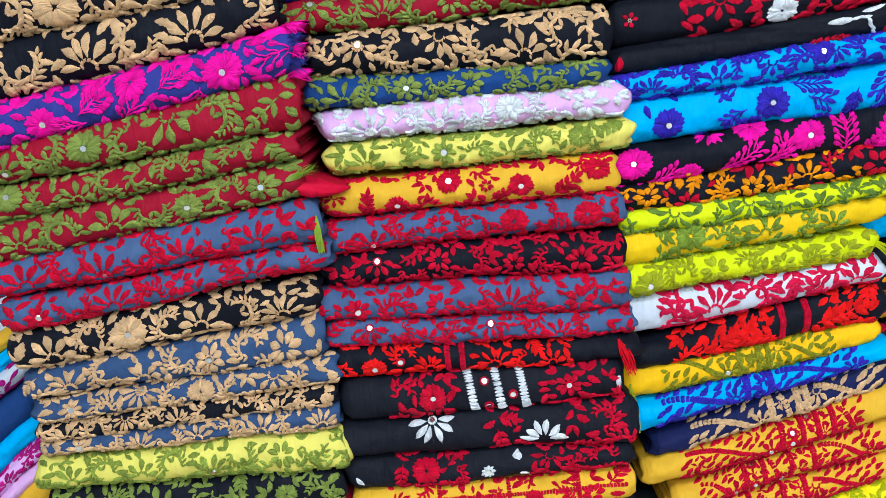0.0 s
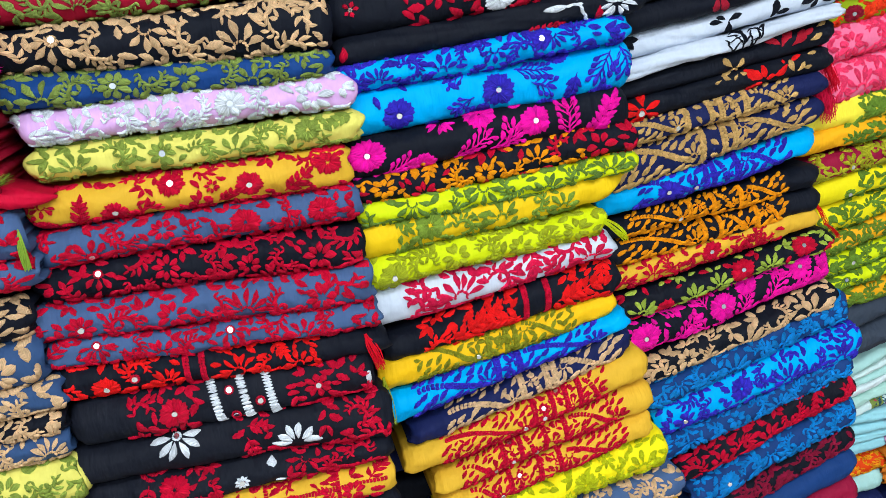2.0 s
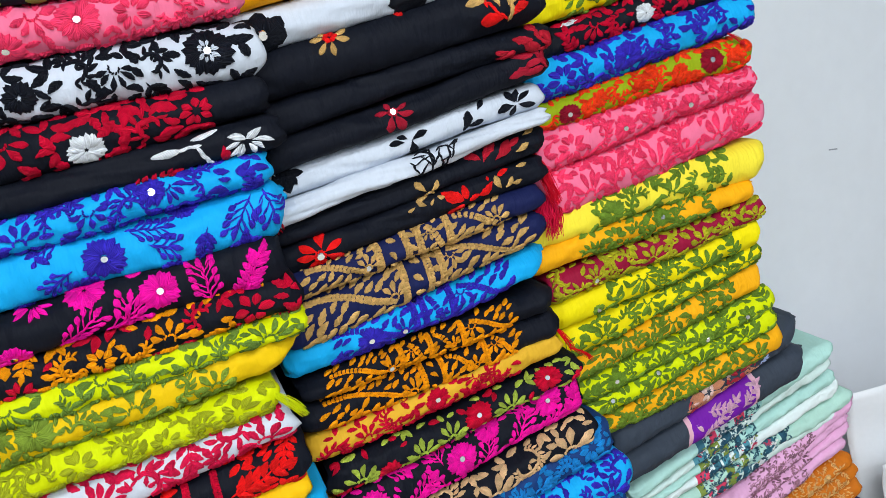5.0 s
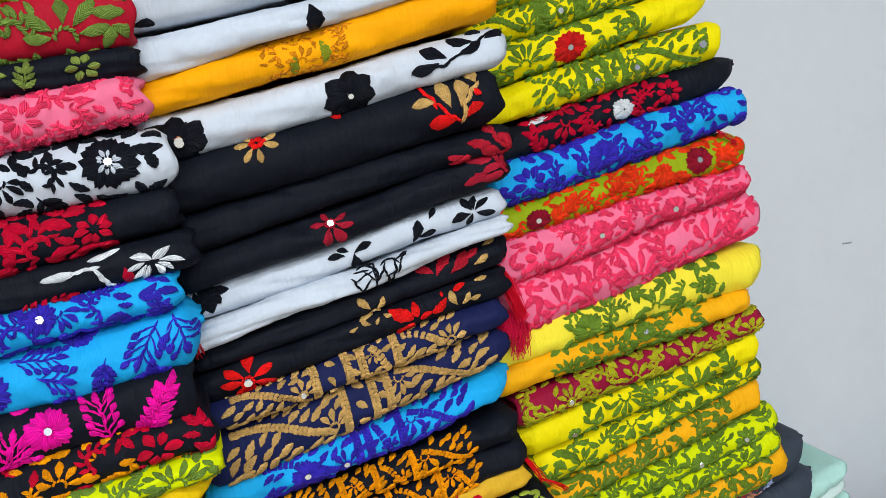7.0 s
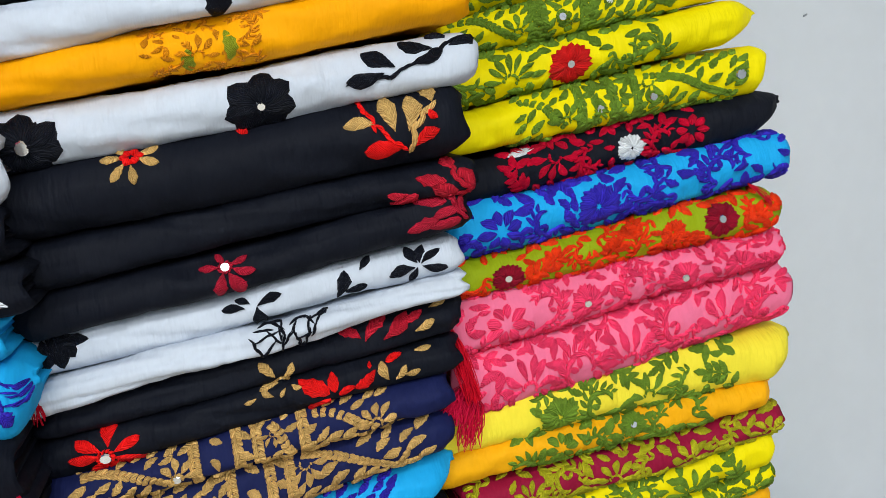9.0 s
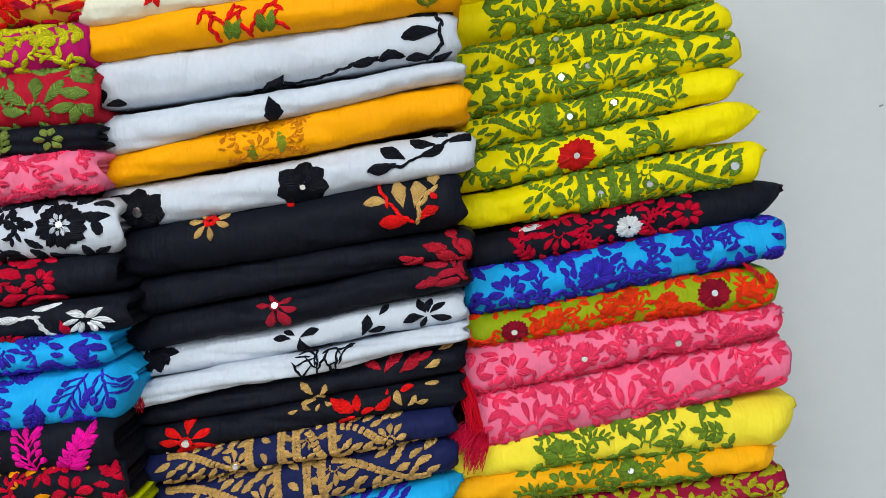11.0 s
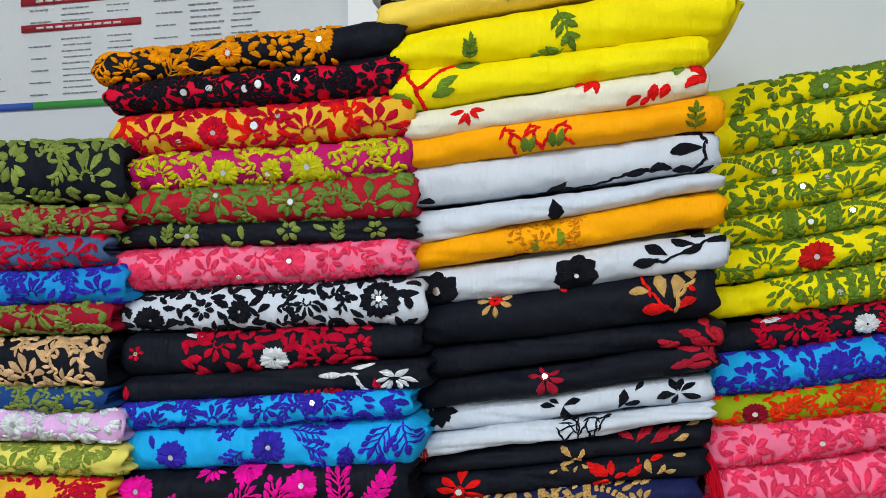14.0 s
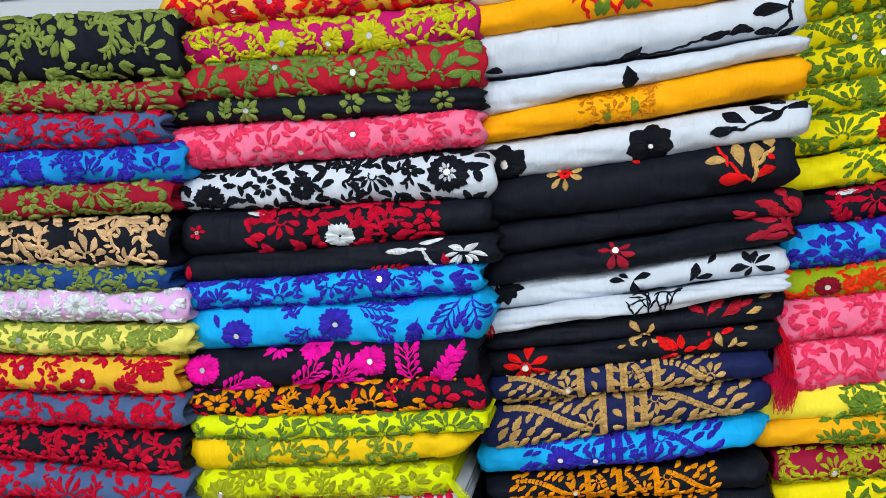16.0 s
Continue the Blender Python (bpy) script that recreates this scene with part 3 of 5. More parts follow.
# ---- the stacks: left end, right end, lower edge left and right, thickness left and right, front ----
STACK = "leftmost stack of cloths"
c = folded(STACK, -0.475, -0.164, 1.432, 1.461, 0.041, 0.042, 0.790, BLACK)
c.over(TAN, big=.019, leaf=.016, mirrors=0)
done(c)
c = folded(STACK, -0.475, -0.154, 1.374, 1.424, 0.055, 0.042, 0.790, BLACK)
c.over(TAN, big=.02, leaf=.017, mirrors=1)
done(c)
c = folded(STACK, -0.475, -0.146, 1.333, 1.381, 0.042, 0.038, 0.792, "2E3484")
c.zinnia(MAGENTA, *f(c,.83,.1), .021)
c.zinnia(MAGENTA, *f(c,.3,.3), .017, mirror=True)
c.zinnia(MAGENTA, *f(c,.57,-.3), .017, mirror=False)
c.taken += [(.83*c.W,0,.02),(.3*c.W,.005,.017),(.57*c.W,-.008,.017)]
c.over(MAGENTA, big=.014, leaf=.015, mirrors=0, buds=True)
violet_cloth = done(c)
c = folded(STACK, -0.475, -0.145, 1.304, 1.331, 0.032, 0.050, 0.796, CRIMSON)
c.over(OLIVE, big=.017, leaf=.014, mirrors=2)
done(c)
c = folded(STACK, -0.475, -0.154, 1.271, 1.303, 0.030, 0.025, 0.800, CRIMSON)
c.over(OLIVE, big=.014, leaf=.013, mirrors=1)
red_cloth = done(c)
c = folded(STACK, -0.475, -0.154, 1.229, 1.265, 0.041, 0.034, 0.804, CRIMSON)
c.over(OLIVE, big=.017, leaf=.014, mirrors=2)
done(c)
c = folded(STACK, -0.475, -0.145, 1.191, 1.218, 0.037, 0.042, 0.808, SLATE)
c.over(RED, big=.016, leaf=.014, mirrors=1)
slate_cloth = done(c)
c = folded(STACK, -0.464, -0.141, 1.158, 1.190, 0.032, 0.025, 0.811, SLATE)
c.over(RED, big=.016, leaf=.014, mirrors=1)
done(c)
c = folded(STACK, -0.467, -0.158, 1.109, 1.142, 0.044, 0.036, 0.816, BLACK)
c.over(TAN, big=.017, leaf=.014, mirrors=1)
done(c)
c = folded(STACK, -0.466, -0.159, 1.077, 1.092, 0.030, 0.049, 0.820, "30496F")
c.over(TAN, big=.017, leaf=.014, mirrors=1)
done(c)
c = folded(STACK, -0.462, -0.150, 1.050, 1.061, 0.025, 0.029, 0.823, "30496F")
c.over(TAN, big=.014, leaf=.013, mirrors=2)
done(c)
c = folded(STACK, -0.461, -0.153, 1.029, 1.042, 0.019, 0.018, 0.825, BLACK)
c.over(TAN, big=.012, leaf=.012, mirrors=0)
done(c)
c = folded(STACK, -0.465, -0.158, 1.009, 1.011, 0.018, 0.030, 0.828, "30496F")
c.over(TAN, big=.013, leaf=.012, mirrors=1)
done(c)
c = folded(STACK, -0.475, -0.153, 0.970, 0.962, 0.036, 0.046, 0.829, PALE)
c.over("8C9E40", big=.014, leaf=.013, mirrors=1)
done(c)
c = folded(STACK, -0.473, -0.164, 0.930, 0.918, 0.037, 0.042, 0.830, BLACK)
c.over(OLIVE, big=.014, leaf=.013, mirrors=0)
done(c)
STACK = "second stack of cloths"
c = folded(STACK, -0.143, 0.176, 1.558, 1.553, 0.065, 0.062, 0.845, BLACK)
c.over(OLIVE, big=.018, leaf=.017, mirrors=1, dens=.9)
done(c)
c = folded(STACK, -0.147, 0.171, 1.524, 1.521, 0.030, 0.029, 0.844, CRIMSON)
c.over(OLIVE, big=.013, leaf=.012, mirrors=0)
done(c)
c = folded(STACK, -0.151, 0.155, 1.485, 1.488, 0.037, 0.032, 0.843, SLATE)
c.over(RED, big=.015, leaf=.013, mirrors=2)
done(c)
c = folded(STACK, -0.154, 0.173, 1.447, 1.449, 0.036, 0.036, 0.843, "0A84C8")
c.over(INDIGO, big=.014, leaf=.012, mirrors=1)
done(c)
c = folded(STACK, -0.159, 0.155, 1.414, 1.418, 0.032, 0.031, 0.843, CRIMSON)
c.over(OLIVE, big=.015, leaf=.013, mirrors=1)
done(c)
c = folded(STACK, -0.130, 0.155, 1.378, 1.361, 0.036, 0.049, 0.842, BLACK)
c.over(TAN, big=.016, leaf=.015, mirrors=1)
done(c)
c = folded(STACK, -0.136, 0.150, 1.344, 1.339, 0.031, 0.024, 0.841, "143C78")
c.over(OLIVE, big=.014, leaf=.012, mirrors=1)
done(c)
c = folded(STACK, -0.132, 0.165, 1.309, 1.306, 0.031, 0.033, 0.841, LILAC, tips=(0.015, 0))
c.over("E0E5EA", big=.015, leaf=.013, mirrors=3, dens=1.25)
done(c)
c = folded(STACK, -0.121, 0.170, 1.275, 1.275, 0.029, 0.028, 0.841, PALE)
c.over("8C9E40", big=.014, leaf=.012, mirrors=1)
done(c)
c = folded(STACK, -0.143, 0.154, 1.234, 1.231, 0.035, 0.038, 0.840, MUSTARD, tips=(0.02, 0))
c.zinnia(RED,*f(c,.45,-.35),.014)
c.zinnia(RED,*f(c,.27,.4),.013)
c.zinnia(RED,*f(c,.69,.1),.014)
c.zinnia(RED,*f(c,.06,.7),.011,mirror=False)
c.zinnia(RED,*f(c,.94,-.3),.013,mirror=False)
c.sprig(RED,*f(c,.16,.7),-80,.026,4,.011)
c.sprig(RED,*f(c,.8,.6),-40,.03,4,.012)
c.taken += [(u*c.W,0,.016) for u in (.16,.27,.45,.69,.8,.94)]
c.over(RED, dens=.8, big=.008, leaf=.011, mirrors=0)
done(c)
c = folded(STACK, -0.135, 0.157, 1.197, 1.194, 0.032, 0.034, 0.839, SLATE)
c.over(RED, big=.014, leaf=.013, mirrors=1, dens=1.1)
done(c)
c = folded(STACK, -0.140, 0.155, 1.161, 1.150, 0.034, 0.041, 0.839, BLACK)
c.over(RED, big=.014, leaf=.013, mirrors=1, dens=1.1)
done(c)
c = folded(STACK, -0.161, 0.158, 1.126, 1.108, 0.034, 0.041, 0.839, SLATE)
c.over(RED, big=.016, leaf=.014, mirrors=1)
done(c)
c = folded(STACK, -0.145, 0.162, 1.096, 1.080, 0.027, 0.026, 0.838, SLATE)
c.over(RED, big=.013, leaf=.012, mirrors=2, dens=1.1)
done(c)
c = folded(STACK, -0.143, 0.164, 1.061, 1.051, 0.033, 0.029, 0.838, BLACK)
c.zinnia(BRIGHT,*f(c,.12,.3),.014)
c.disc(RED,*f(c,.21,.0))
c.taken += [(.12*c.W,.003,.015)]
c.chain(RED,[f(c,.37,-1),f(c,.37,1)],.006)
c.chain(RED,[f(c,.42,-1),f(c,.42,1)],.006)
c.taken += [(u*c.W,v,.005) for u in (.37,.42) for v in (-.02,-.01,0,.01,.02)]
c.over(BRIGHT,.0,.8, big=.013, leaf=.013, mirrors=0)
stripe_cloth = done(c)
c = folded(STACK, -0.140, 0.147, 1.011, 1.011, 0.047, 0.041, 0.838, "11141E")
[c.bar("E0E5EA",u*c.W,.0095,.12) for u in (.46,.56,.65)]
c.disc(RED,*f(c,.51,-.4))
c.disc(RED,*f(c,.52,.5))
c.disc(RED,*f(c,.61,.1))
c.taken += [(u*c.W,v,.012) for u in (.46,.51,.56,.61,.66) for v in (-.024,-.012,0,.012,.024)]
c.over(RED,.16,.98, big=.014, leaf=.013, mirrors=2, dens=1.15)
c.petal("E0E5EA",*f(c,.99,-.2),90,.016,.009)
done(c)
c = folded(STACK, -0.152, 0.157, 0.970, 0.955, 0.039, 0.053, 0.838, "11141E")
c.flower("E0E5EA",*f(c,.32,-.65),.026,6,0,180,.5,mirror=True)
c.flower("E0E5EA",*f(c,.7,.35),.025,6,180,180,.5)
c.taken += [(.32*c.W,-.01,.024),(.7*c.W,0,.024)]
c.over(RED,.5,.98,dens=.8, big=.012, leaf=.013, mirrors=0)
done(c)
c = folded(STACK, -0.143, 0.154, 0.925, 0.926, 0.042, 0.029, 0.838, "11141E")
c.petal("E0E5EA",*f(c,.6,-.75),90,.013,.011,blunt=1.6)
c.flower("E0E5EA",*f(c,.485,.1),.008,9,mirror=True)
c.petal("E0E5EA",*f(c,.6,.4),20,.011,.009,blunt=1.6)
c.petal("E0E5EA",*f(c,.02,0),60,.012,.005)
c.taken += [(u*c.W,v,.012) for u in (.46,.5,.6) for v in (-.02,-.01,0,.01,.02)]
c.over(RED,.15,.95, big=.013, leaf=.012, mirrors=0, dens=1.1)
done(c)
c = folded(STACK, -0.142, 0.150, 0.889, 0.887, 0.034, 0.038, 0.838, MUSTARD)
c.chain(RED,[f(c,.1,-.2),f(c,.98,-.2)],.004)
[c.chain(RED,[f(c,u,-1),f(c,u,1)],.004) for u in (.3,.56,.82)]
c.over(RED,.1,.97, dens=.6, big=.012, leaf=.012, mirrors=0)
done(c)
STACK = "third stack of cloths"
c = folded(STACK, 0.144, 0.464, 1.677, 1.689, 0.032, 0.036, 0.868, BLACK)
c.zinnia(ORANGE,*f(c,.46,.1),.016,RED)
c.zinnia(ORANGE,*f(c,.76,-.1),.016)
c.zinnia(ORANGE,*f(c,.22,-.3),.013,mirror=False)
c.taken += [(.46*c.W,.002,.015),(.76*c.W,-.002,.015),(.22*c.W,-.007,.012)]
c.over(ORANGE,0,.82, big=.012, leaf=.013, mirrors=0, buds=True)
done(c)
c = folded(STACK, 0.158, 0.466, 1.645, 1.652, 0.030, 0.037, 0.868, RED)
c.disc(BLACK,*f(c,.28,.1),.0045)
c.disc(BLACK,*f(c,.37,.0),.0045)
c.disc(BLACK,*f(c,.49,.1),.0045)
c.disc(BLACK,*f(c,.54,.0),.0045)
c.disc(BLACK,*f(c,.67,-.1),.0045)
c.over(BLACK, big=.015, leaf=.014, mirrors=0, dens=3.4)
done(c)
c = folded(STACK, 0.160, 0.472, 1.600, 1.611, 0.044, 0.039, 0.868, MUSTARD)
c.zinnia(RED,*f(c,.36,.2),.017,BRIGHT)
c.disc(RED,*f(c,.5,.0),.005)
c.disc(RED,*f(c,.58,-.3),.0035)
c.disc(RED,*f(c,.23,.4),.0035)
c.disc(RED,*f(c,.05,.6),.0035)
c.taken += [(.36*c.W,.004,.016)]
c.over([RED,BRIGHT], big=.016, leaf=.019, mirrors=0, dens=2.4)
done(c)
c = folded(STACK, 0.174, 0.469, 1.559, 1.573, 0.039, 0.037, 0.868, "B00F60")
c.zinnia("CDC81C",*f(c,.37,.2),.016,None)
c.zinnia("CDC81C",*f(c,.67,.15),.018,None)
c.disc("CDC81C",*f(c,.53,.3))
c.taken += [(.37*c.W,.003,.015),(.67*c.W,.003,.017)]
c.over("CDC81C", big=.013, leaf=.014, mirrors=0, dens=1.25)
done(c)
c = folded(STACK, 0.161, 0.471, 1.527, 1.530, 0.036, 0.045, 0.868, "A81028")
c.over("6E8A3A", big=.018, leaf=.015, mirrors=6, dens=1.5)
done(c)
c = folded(STACK, 0.154, 0.472, 1.504, 1.507, 0.022, 0.022, 0.868, BLACK)
c.flower(OLIVE,*f(c,.28,.1),.015,8,mirror=True)
c.flower(OLIVE,*f(c,.62,-.1),.013,6)
c.flower(OLIVE,*f(c,.9,.0),.012,6)
c.flower(OLIVE,*f(c,.05,.4),.012,5,180,180)
c.sprig(OLIVE,*f(c,.77,.7),-80,.02,3,.01)
c.sprig(OLIVE,*f(c,.2,.7),-80,.02,3,.01)
leaves(c,OLIVE,[(.46,-.5,80),(.15,0,80),(.52,.6,10),(.42,.7,-10),(.4,.0,60),(.7,-.4,20)],.015)
done(c)
c = folded(STACK, 0.160, 0.469, 1.459, 1.473, 0.042, 0.033, 0.868, PINK)
c.zinnia(ROSE,*f(c,.62,-.1),.019)
c.zinnia(ROSE,*f(c,.44,.5),.017)
c.zinnia(ROSE,*f(c,.09,.35),.018,mirror=False)
c.taken += [(.62*c.W,0,.018),(.44*c.W,.012,.016),(.09*c.W,.008,.017)]
c.over(ROSE, big=.013, leaf=.012, mirrors=0, dens=1.4)
done(c)
c = folded(STACK, 0.166, 0.476, 1.415, 1.423, 0.039, 0.047, 0.868, WHITE)
c.zinnia(BLACK,*f(c,.89,-.15),.02,WHITE)
c.zinnia(BLACK,*f(c,.1,.3),.017,None,False)
c.zinnia(BLACK,*f(c,.42,.1),.014,None,False)
c.taken += [(.89*c.W,-.003,.019),(.1*c.W,.006,.016),(.42*c.W,.002,.013)]
c.over(BLACK, big=.012, leaf=.015, mirrors=0, dens=1.15)
done(c)
c = folded(STACK, 0.173, 0.475, 1.370, 1.390, 0.044, 0.032, 0.868, BLACK)
c.zinnia("E0E5EA",*f(c,.53,.35),.016,None,False)
c.flower(RED,*f(c,.045,-.1),.0075,5,mirror=False,heart=CREAM)
c.taken += [(.53*c.W,.008,.016),(.04*c.W,0,.03)]
c.petal("E0E5EA",*f(c,.2,-.9),10,.02,.008)
c.over(RED,.2,.87, big=.015, leaf=.0185, mirrors=0, dens=2.0, curls=.25)
done(c)
c = folded(STACK, 0.171, 0.480, 1.343, 1.360, 0.026, 0.029, 0.868, BLACK)
c.flower("E0E5EA",*f(c,.92,.0),.019,6,20,150,.5)
c.petal("E0E5EA",*f(c,.92,.0),-160,.015,.007)
c.petal("E0E5EA",*f(c,.92,.0),-30,.014,.007)
c.petal("E0E5EA",*f(c,.67,-.2),0,.026,.009)
c.stem("E0E5EA",[f(c,.74,-.2),f(c,.79,-.2),f(c,.81,.4),f(c,.83,.9)],.003)
c.petal("E0E5EA",*f(c,.78,-.5),-10,.024,.006)
c.petal(RED,*f(c,.86,.9),-90,.02,.009)
c.sprig(RED,*f(c,.6,.9),-8,.04,5,.009)
c.petal(RED,*f(c,.01,.5),-85,.018,.008)
done(c)
c = folded(STACK, 0.168, 0.464, 1.315, 1.331, 0.027, 0.029, 0.868, CYAN)
c.zinnia(INDIGO,*f(c,.69,-.2),.013)
c.over(INDIGO, big=.013, leaf=.013, mirrors=0, dens=1.2)
done(c)
c = folded(STACK, 0.164, 0.474, 1.270, 1.284, 0.044, 0.047, 0.868, CYAN, tips=(0, 0.014))
c.zinnia(INDIGO,*f(c,.175,.2),.0175)
c.zinnia(INDIGO,*f(c,.515,.0),.0185)
c.sprig(INDIGO,*f(c,.42,-.75),165,.022,3,.009,True)
c.sprig(INDIGO,*f(c,.43,.1),150,.022,3,.009,True)
c.sprig(INDIGO,*f(c,.47,.3),100,.018,3,.010)
c.sprig(INDIGO,*f(c,.4,.9),-30,.02,3,.011)
c.sprig(INDIGO,*f(c,.58,-.6),10,.034,5,.010,True)
c.sprig(INDIGO,*f(c,.63,-.1),20,.02,3,.010,True)
c.sprig(INDIGO,*f(c,.79,-.1),110,.022,3,.012)
c.sprig(INDIGO,*f(c,.92,-.6),125,.03,4,.012,True)
c.sprig(INDIGO,*f(c,.95,-.7),80,.026,3,.012,True)
c.zinnia(INDIGO,*f(c,.88,.95),.016,None,False)
c.zinnia(INDIGO,*f(c,.68,.9),.013,None,False)
c.zinnia(INDIGO,*f(c,.74,-1),.015,None,False)
leaves(c,INDIGO,[(.1,-.5,70),(.19,-.9,60),(.31,.9,180),(.28,.8,30),(.35,-.5,40),(.13,-.9,0)],.014)
done(c)
c = folded(STACK, 0.163, 0.458, 1.230, 1.242, 0.039, 0.044, 0.868, BLACK)
c.zinnia(MAGENTA,*f(c,.065,-.1),.0185)
c.zinnia(MAGENTA,*f(c,.25,.62),.0155)
c.zinnia(MAGENTA,*f(c,.47,-.75),.018,None,False)
c.zinnia(MAGENTA,*f(c,.665,-.1),.0175)
c.sprig(MAGENTA,*f(c,.11,.8),-25,.03,4,.011,True)
c.sprig(MAGENTA,*f(c,.37,.8),-35,.042,5,.011,True)
c.sprig(MAGENTA,*f(c,.5,.7),-20,.03,3,.012,True)
c.sprig(MAGENTA,*f(c,.56,.7),-75,.024,3,.012,True)
c.sprig(MAGENTA,*f(c,.8,.8),-95,.04,5,.012,True)
c.sprig(MAGENTA,*f(c,.88,.9),-62,.046,6,.014)
c.flower(MAGENTA,*f(c,.33,-.9),.018,6,20,150,.6)
leaves(c,MAGENTA,[(.72,.8,10),(.02,.8,30),(.08,.8,40),(.58,-.9,10),(.16,.9,0)],.014)
done(c)
c = folded(STACK, 0.165, 0.466, 1.201, 1.212, 0.028, 0.037, 0.868, BLACK)
c.flower(RED,*f(c,.88,.1),.017,6)
c.flower(RED,*f(c,.23,.5),.015,5,180,180)
c.taken += [(.88*c.W,0,.016),(.23*c.W,.006,.013)]
c.over([ORANGE,ORANGE,RED], big=.012, leaf=.014, mirrors=0)
done(c)
c = folded(STACK, 0.170, 0.465, 1.174, 1.195, 0.027, 0.019, 0.869, LIME)
c.over("6C8A34", big=.014, leaf=.013, mirrors=0, dens=1.0)
done(c)
c = folded(STACK, 0.162, 0.454, 1.142, 1.163, 0.043, 0.036, 0.869, "E3BA08", tips=(0, 0.03))
c.over("7C9430",.12,.82, big=.015, leaf=.013, mirrors=0, dens=1.6)
done(c)
c = folded(STACK, 0.158, 0.426, 1.107, 1.125, 0.035, 0.031, 0.872, LIME)
c.over("A4AC1C", big=.014, leaf=.014, mirrors=1, dens=1.0)
lime_cloth = done(c)
c = folded(STACK, 0.163, 0.437, 1.057, 1.096, 0.046, 0.032, 0.874, WHITE)
c.over("DC1448",.14,.69, big=.018, leaf=.018, mirrors=0, dens=2.8)
c.over("DC1448",.75,.98, big=.014, leaf=.018, mirrors=0, dens=2.6)
done(c)
c = folded(STACK, 0.176, 0.441, 1.018, 1.051, 0.032, 0.042, 0.877, BLACK)
[c.chain(RED,[f(c,u,-1),f(c,u,1)],.007) for u in (.6,.7)]
c.taken += [(u*c.W,v,.006) for u in (.6,.7) for v in (-.02,-.01,0,.01,.02)]
[c.sprig(BRIGHT,*f(c,u,v),a,.05,5,.017) for u,v,a in ((.3,.4,-30),(.57,.3,190),(.74,.2,-12))]
c.taken += [(u*c.W,v*.02,.012) for u,v in ((.36,.0),(.42,-.4),(.5,.2),(.43,.3),(.8,.0),(.88,-.1))]
c.over(BRIGHT,.14,.58, big=.013, leaf=.014, mirrors=0, dens=1.2)
c.over(BRIGHT,.73,.98, big=.013, leaf=.014, mirrors=0, dens=1.2)
done(c)
c = folded(STACK, 0.169, 0.437, 0.981, 1.022, 0.041, 0.031, 0.879, "E8B408")
c.bands("8A8A1C",(.44,.52,.56),.12,.85,.011,.005,2, 1.0)
done(c)
c = folded(STACK, 0.165, 0.452, 0.941, 1.005, 0.035, 0.024, 0.881, CYAN)
c.bands(INDIGO,(.45,.54),.1,.9,.013,.006,0, 1.0)
done(c)
c = folded(STACK, 0.196, 0.450, 0.906, 0.966, 0.027, 0.039, 0.883, NAVY)
c.bands(TAN,(.5,.62,.66),.12,.98,.013,.006,0)
done(c)
c = folded(STACK, 0.185, 0.471, 0.871, 0.930, 0.032, 0.040, 0.885, MUSTARD)
c.bands(RED,(.52,.6,.66,.72),.12,.85,.010,.005,4, 1.0)
done(c)
c = folded(STACK, 0.216, 0.474, 0.836, 0.890, 0.029, 0.038, 0.885, MUSTARD)
c.bands(RED,(.3,.38,.5,.6),.08,.9,.010,.005,4, 1.0)
done(c)
c = folded(STACK, 0.222, 0.475, 0.804, 0.854, 0.029, 0.033, 0.886, MUSTARD)
c.bands(RED,(.3,.45,.55),.08,.9,.010,.005,2, 1.0)
done(c)
c = folded(STACK, 0.227, 0.493, 0.767, 0.811, 0.034, 0.044, 0.886, YELLOW)
c.over("B8BC08", big=.014, leaf=.013, mirrors=0, dens=1.1)
done(c)
c = folded(STACK, 0.242, 0.514, 0.727, 0.763, 0.032, 0.039, 0.886, SLATE)
c.over(TAN, big=.015, leaf=.013, mirrors=0)
done(c)
STACK = "fourth stack of cloths"
c = folded(STACK, 0.447, 0.746, 1.744, 1.783, 0.029, 0.032, 0.866, WHITE)
c.over(BLACK, big=.013, leaf=.013, mirrors=0)
done(c)
c = folded(STACK, 0.452, 0.760, 1.713, 1.747, 0.029, 0.033, 0.866, "F0CF52")
c.sprig(LEAF,*f(c,.4,.6),-80,.02,3,.011)
done(c)
c = folded(STACK, 0.470, 0.773, 1.671, 1.692, 0.039, 0.052, 0.867, YELLOW)
c.sprig(LEAF,*f(c,.22,.7),-85,.02,4,.01)
c.sprig(LEAF,*f(c,.5,-.6),70,.035,3,.016)
c.sprig(LEAF,*f(c,.52,.7),160,.03,3,.014)
yellow_cloth = done(c)
c = folded(STACK, 0.464, 0.752, 1.633, 1.662, 0.041, 0.030, 0.871, YELLOW)
c.stem(BRIGHT,[f(c,.02,-.8),f(c,.07,.0),f(c,.09,.9)],.003)
c.stem(BRIGHT,[f(c,.2,-.8),f(c,.14,-.4),f(c,.08,.1)],.003)
leaves(c,LEAF,[(.0,.2,40),(.14,.2,-30),(.2,-.7,-10),(.03,-.8,-20),(.12,.4,-10)],.024)
done(c)
c = folded(STACK, 0.472, 0.748, 1.604, 1.632, 0.028, 0.029, 0.877, CREAM)
[c.petal(BRIGHT,*f(c,u,v),a,n,n*0.45,.0024,.9) for u,v,a,n in [(0.209,-0.29,172,0.0135),(0.215,-0.18,124,0.0136),(0.223,-0.14,86,0.014),(0.23,-0.2,46,0.0126),(0.234,-0.28,12,0.0137)]]
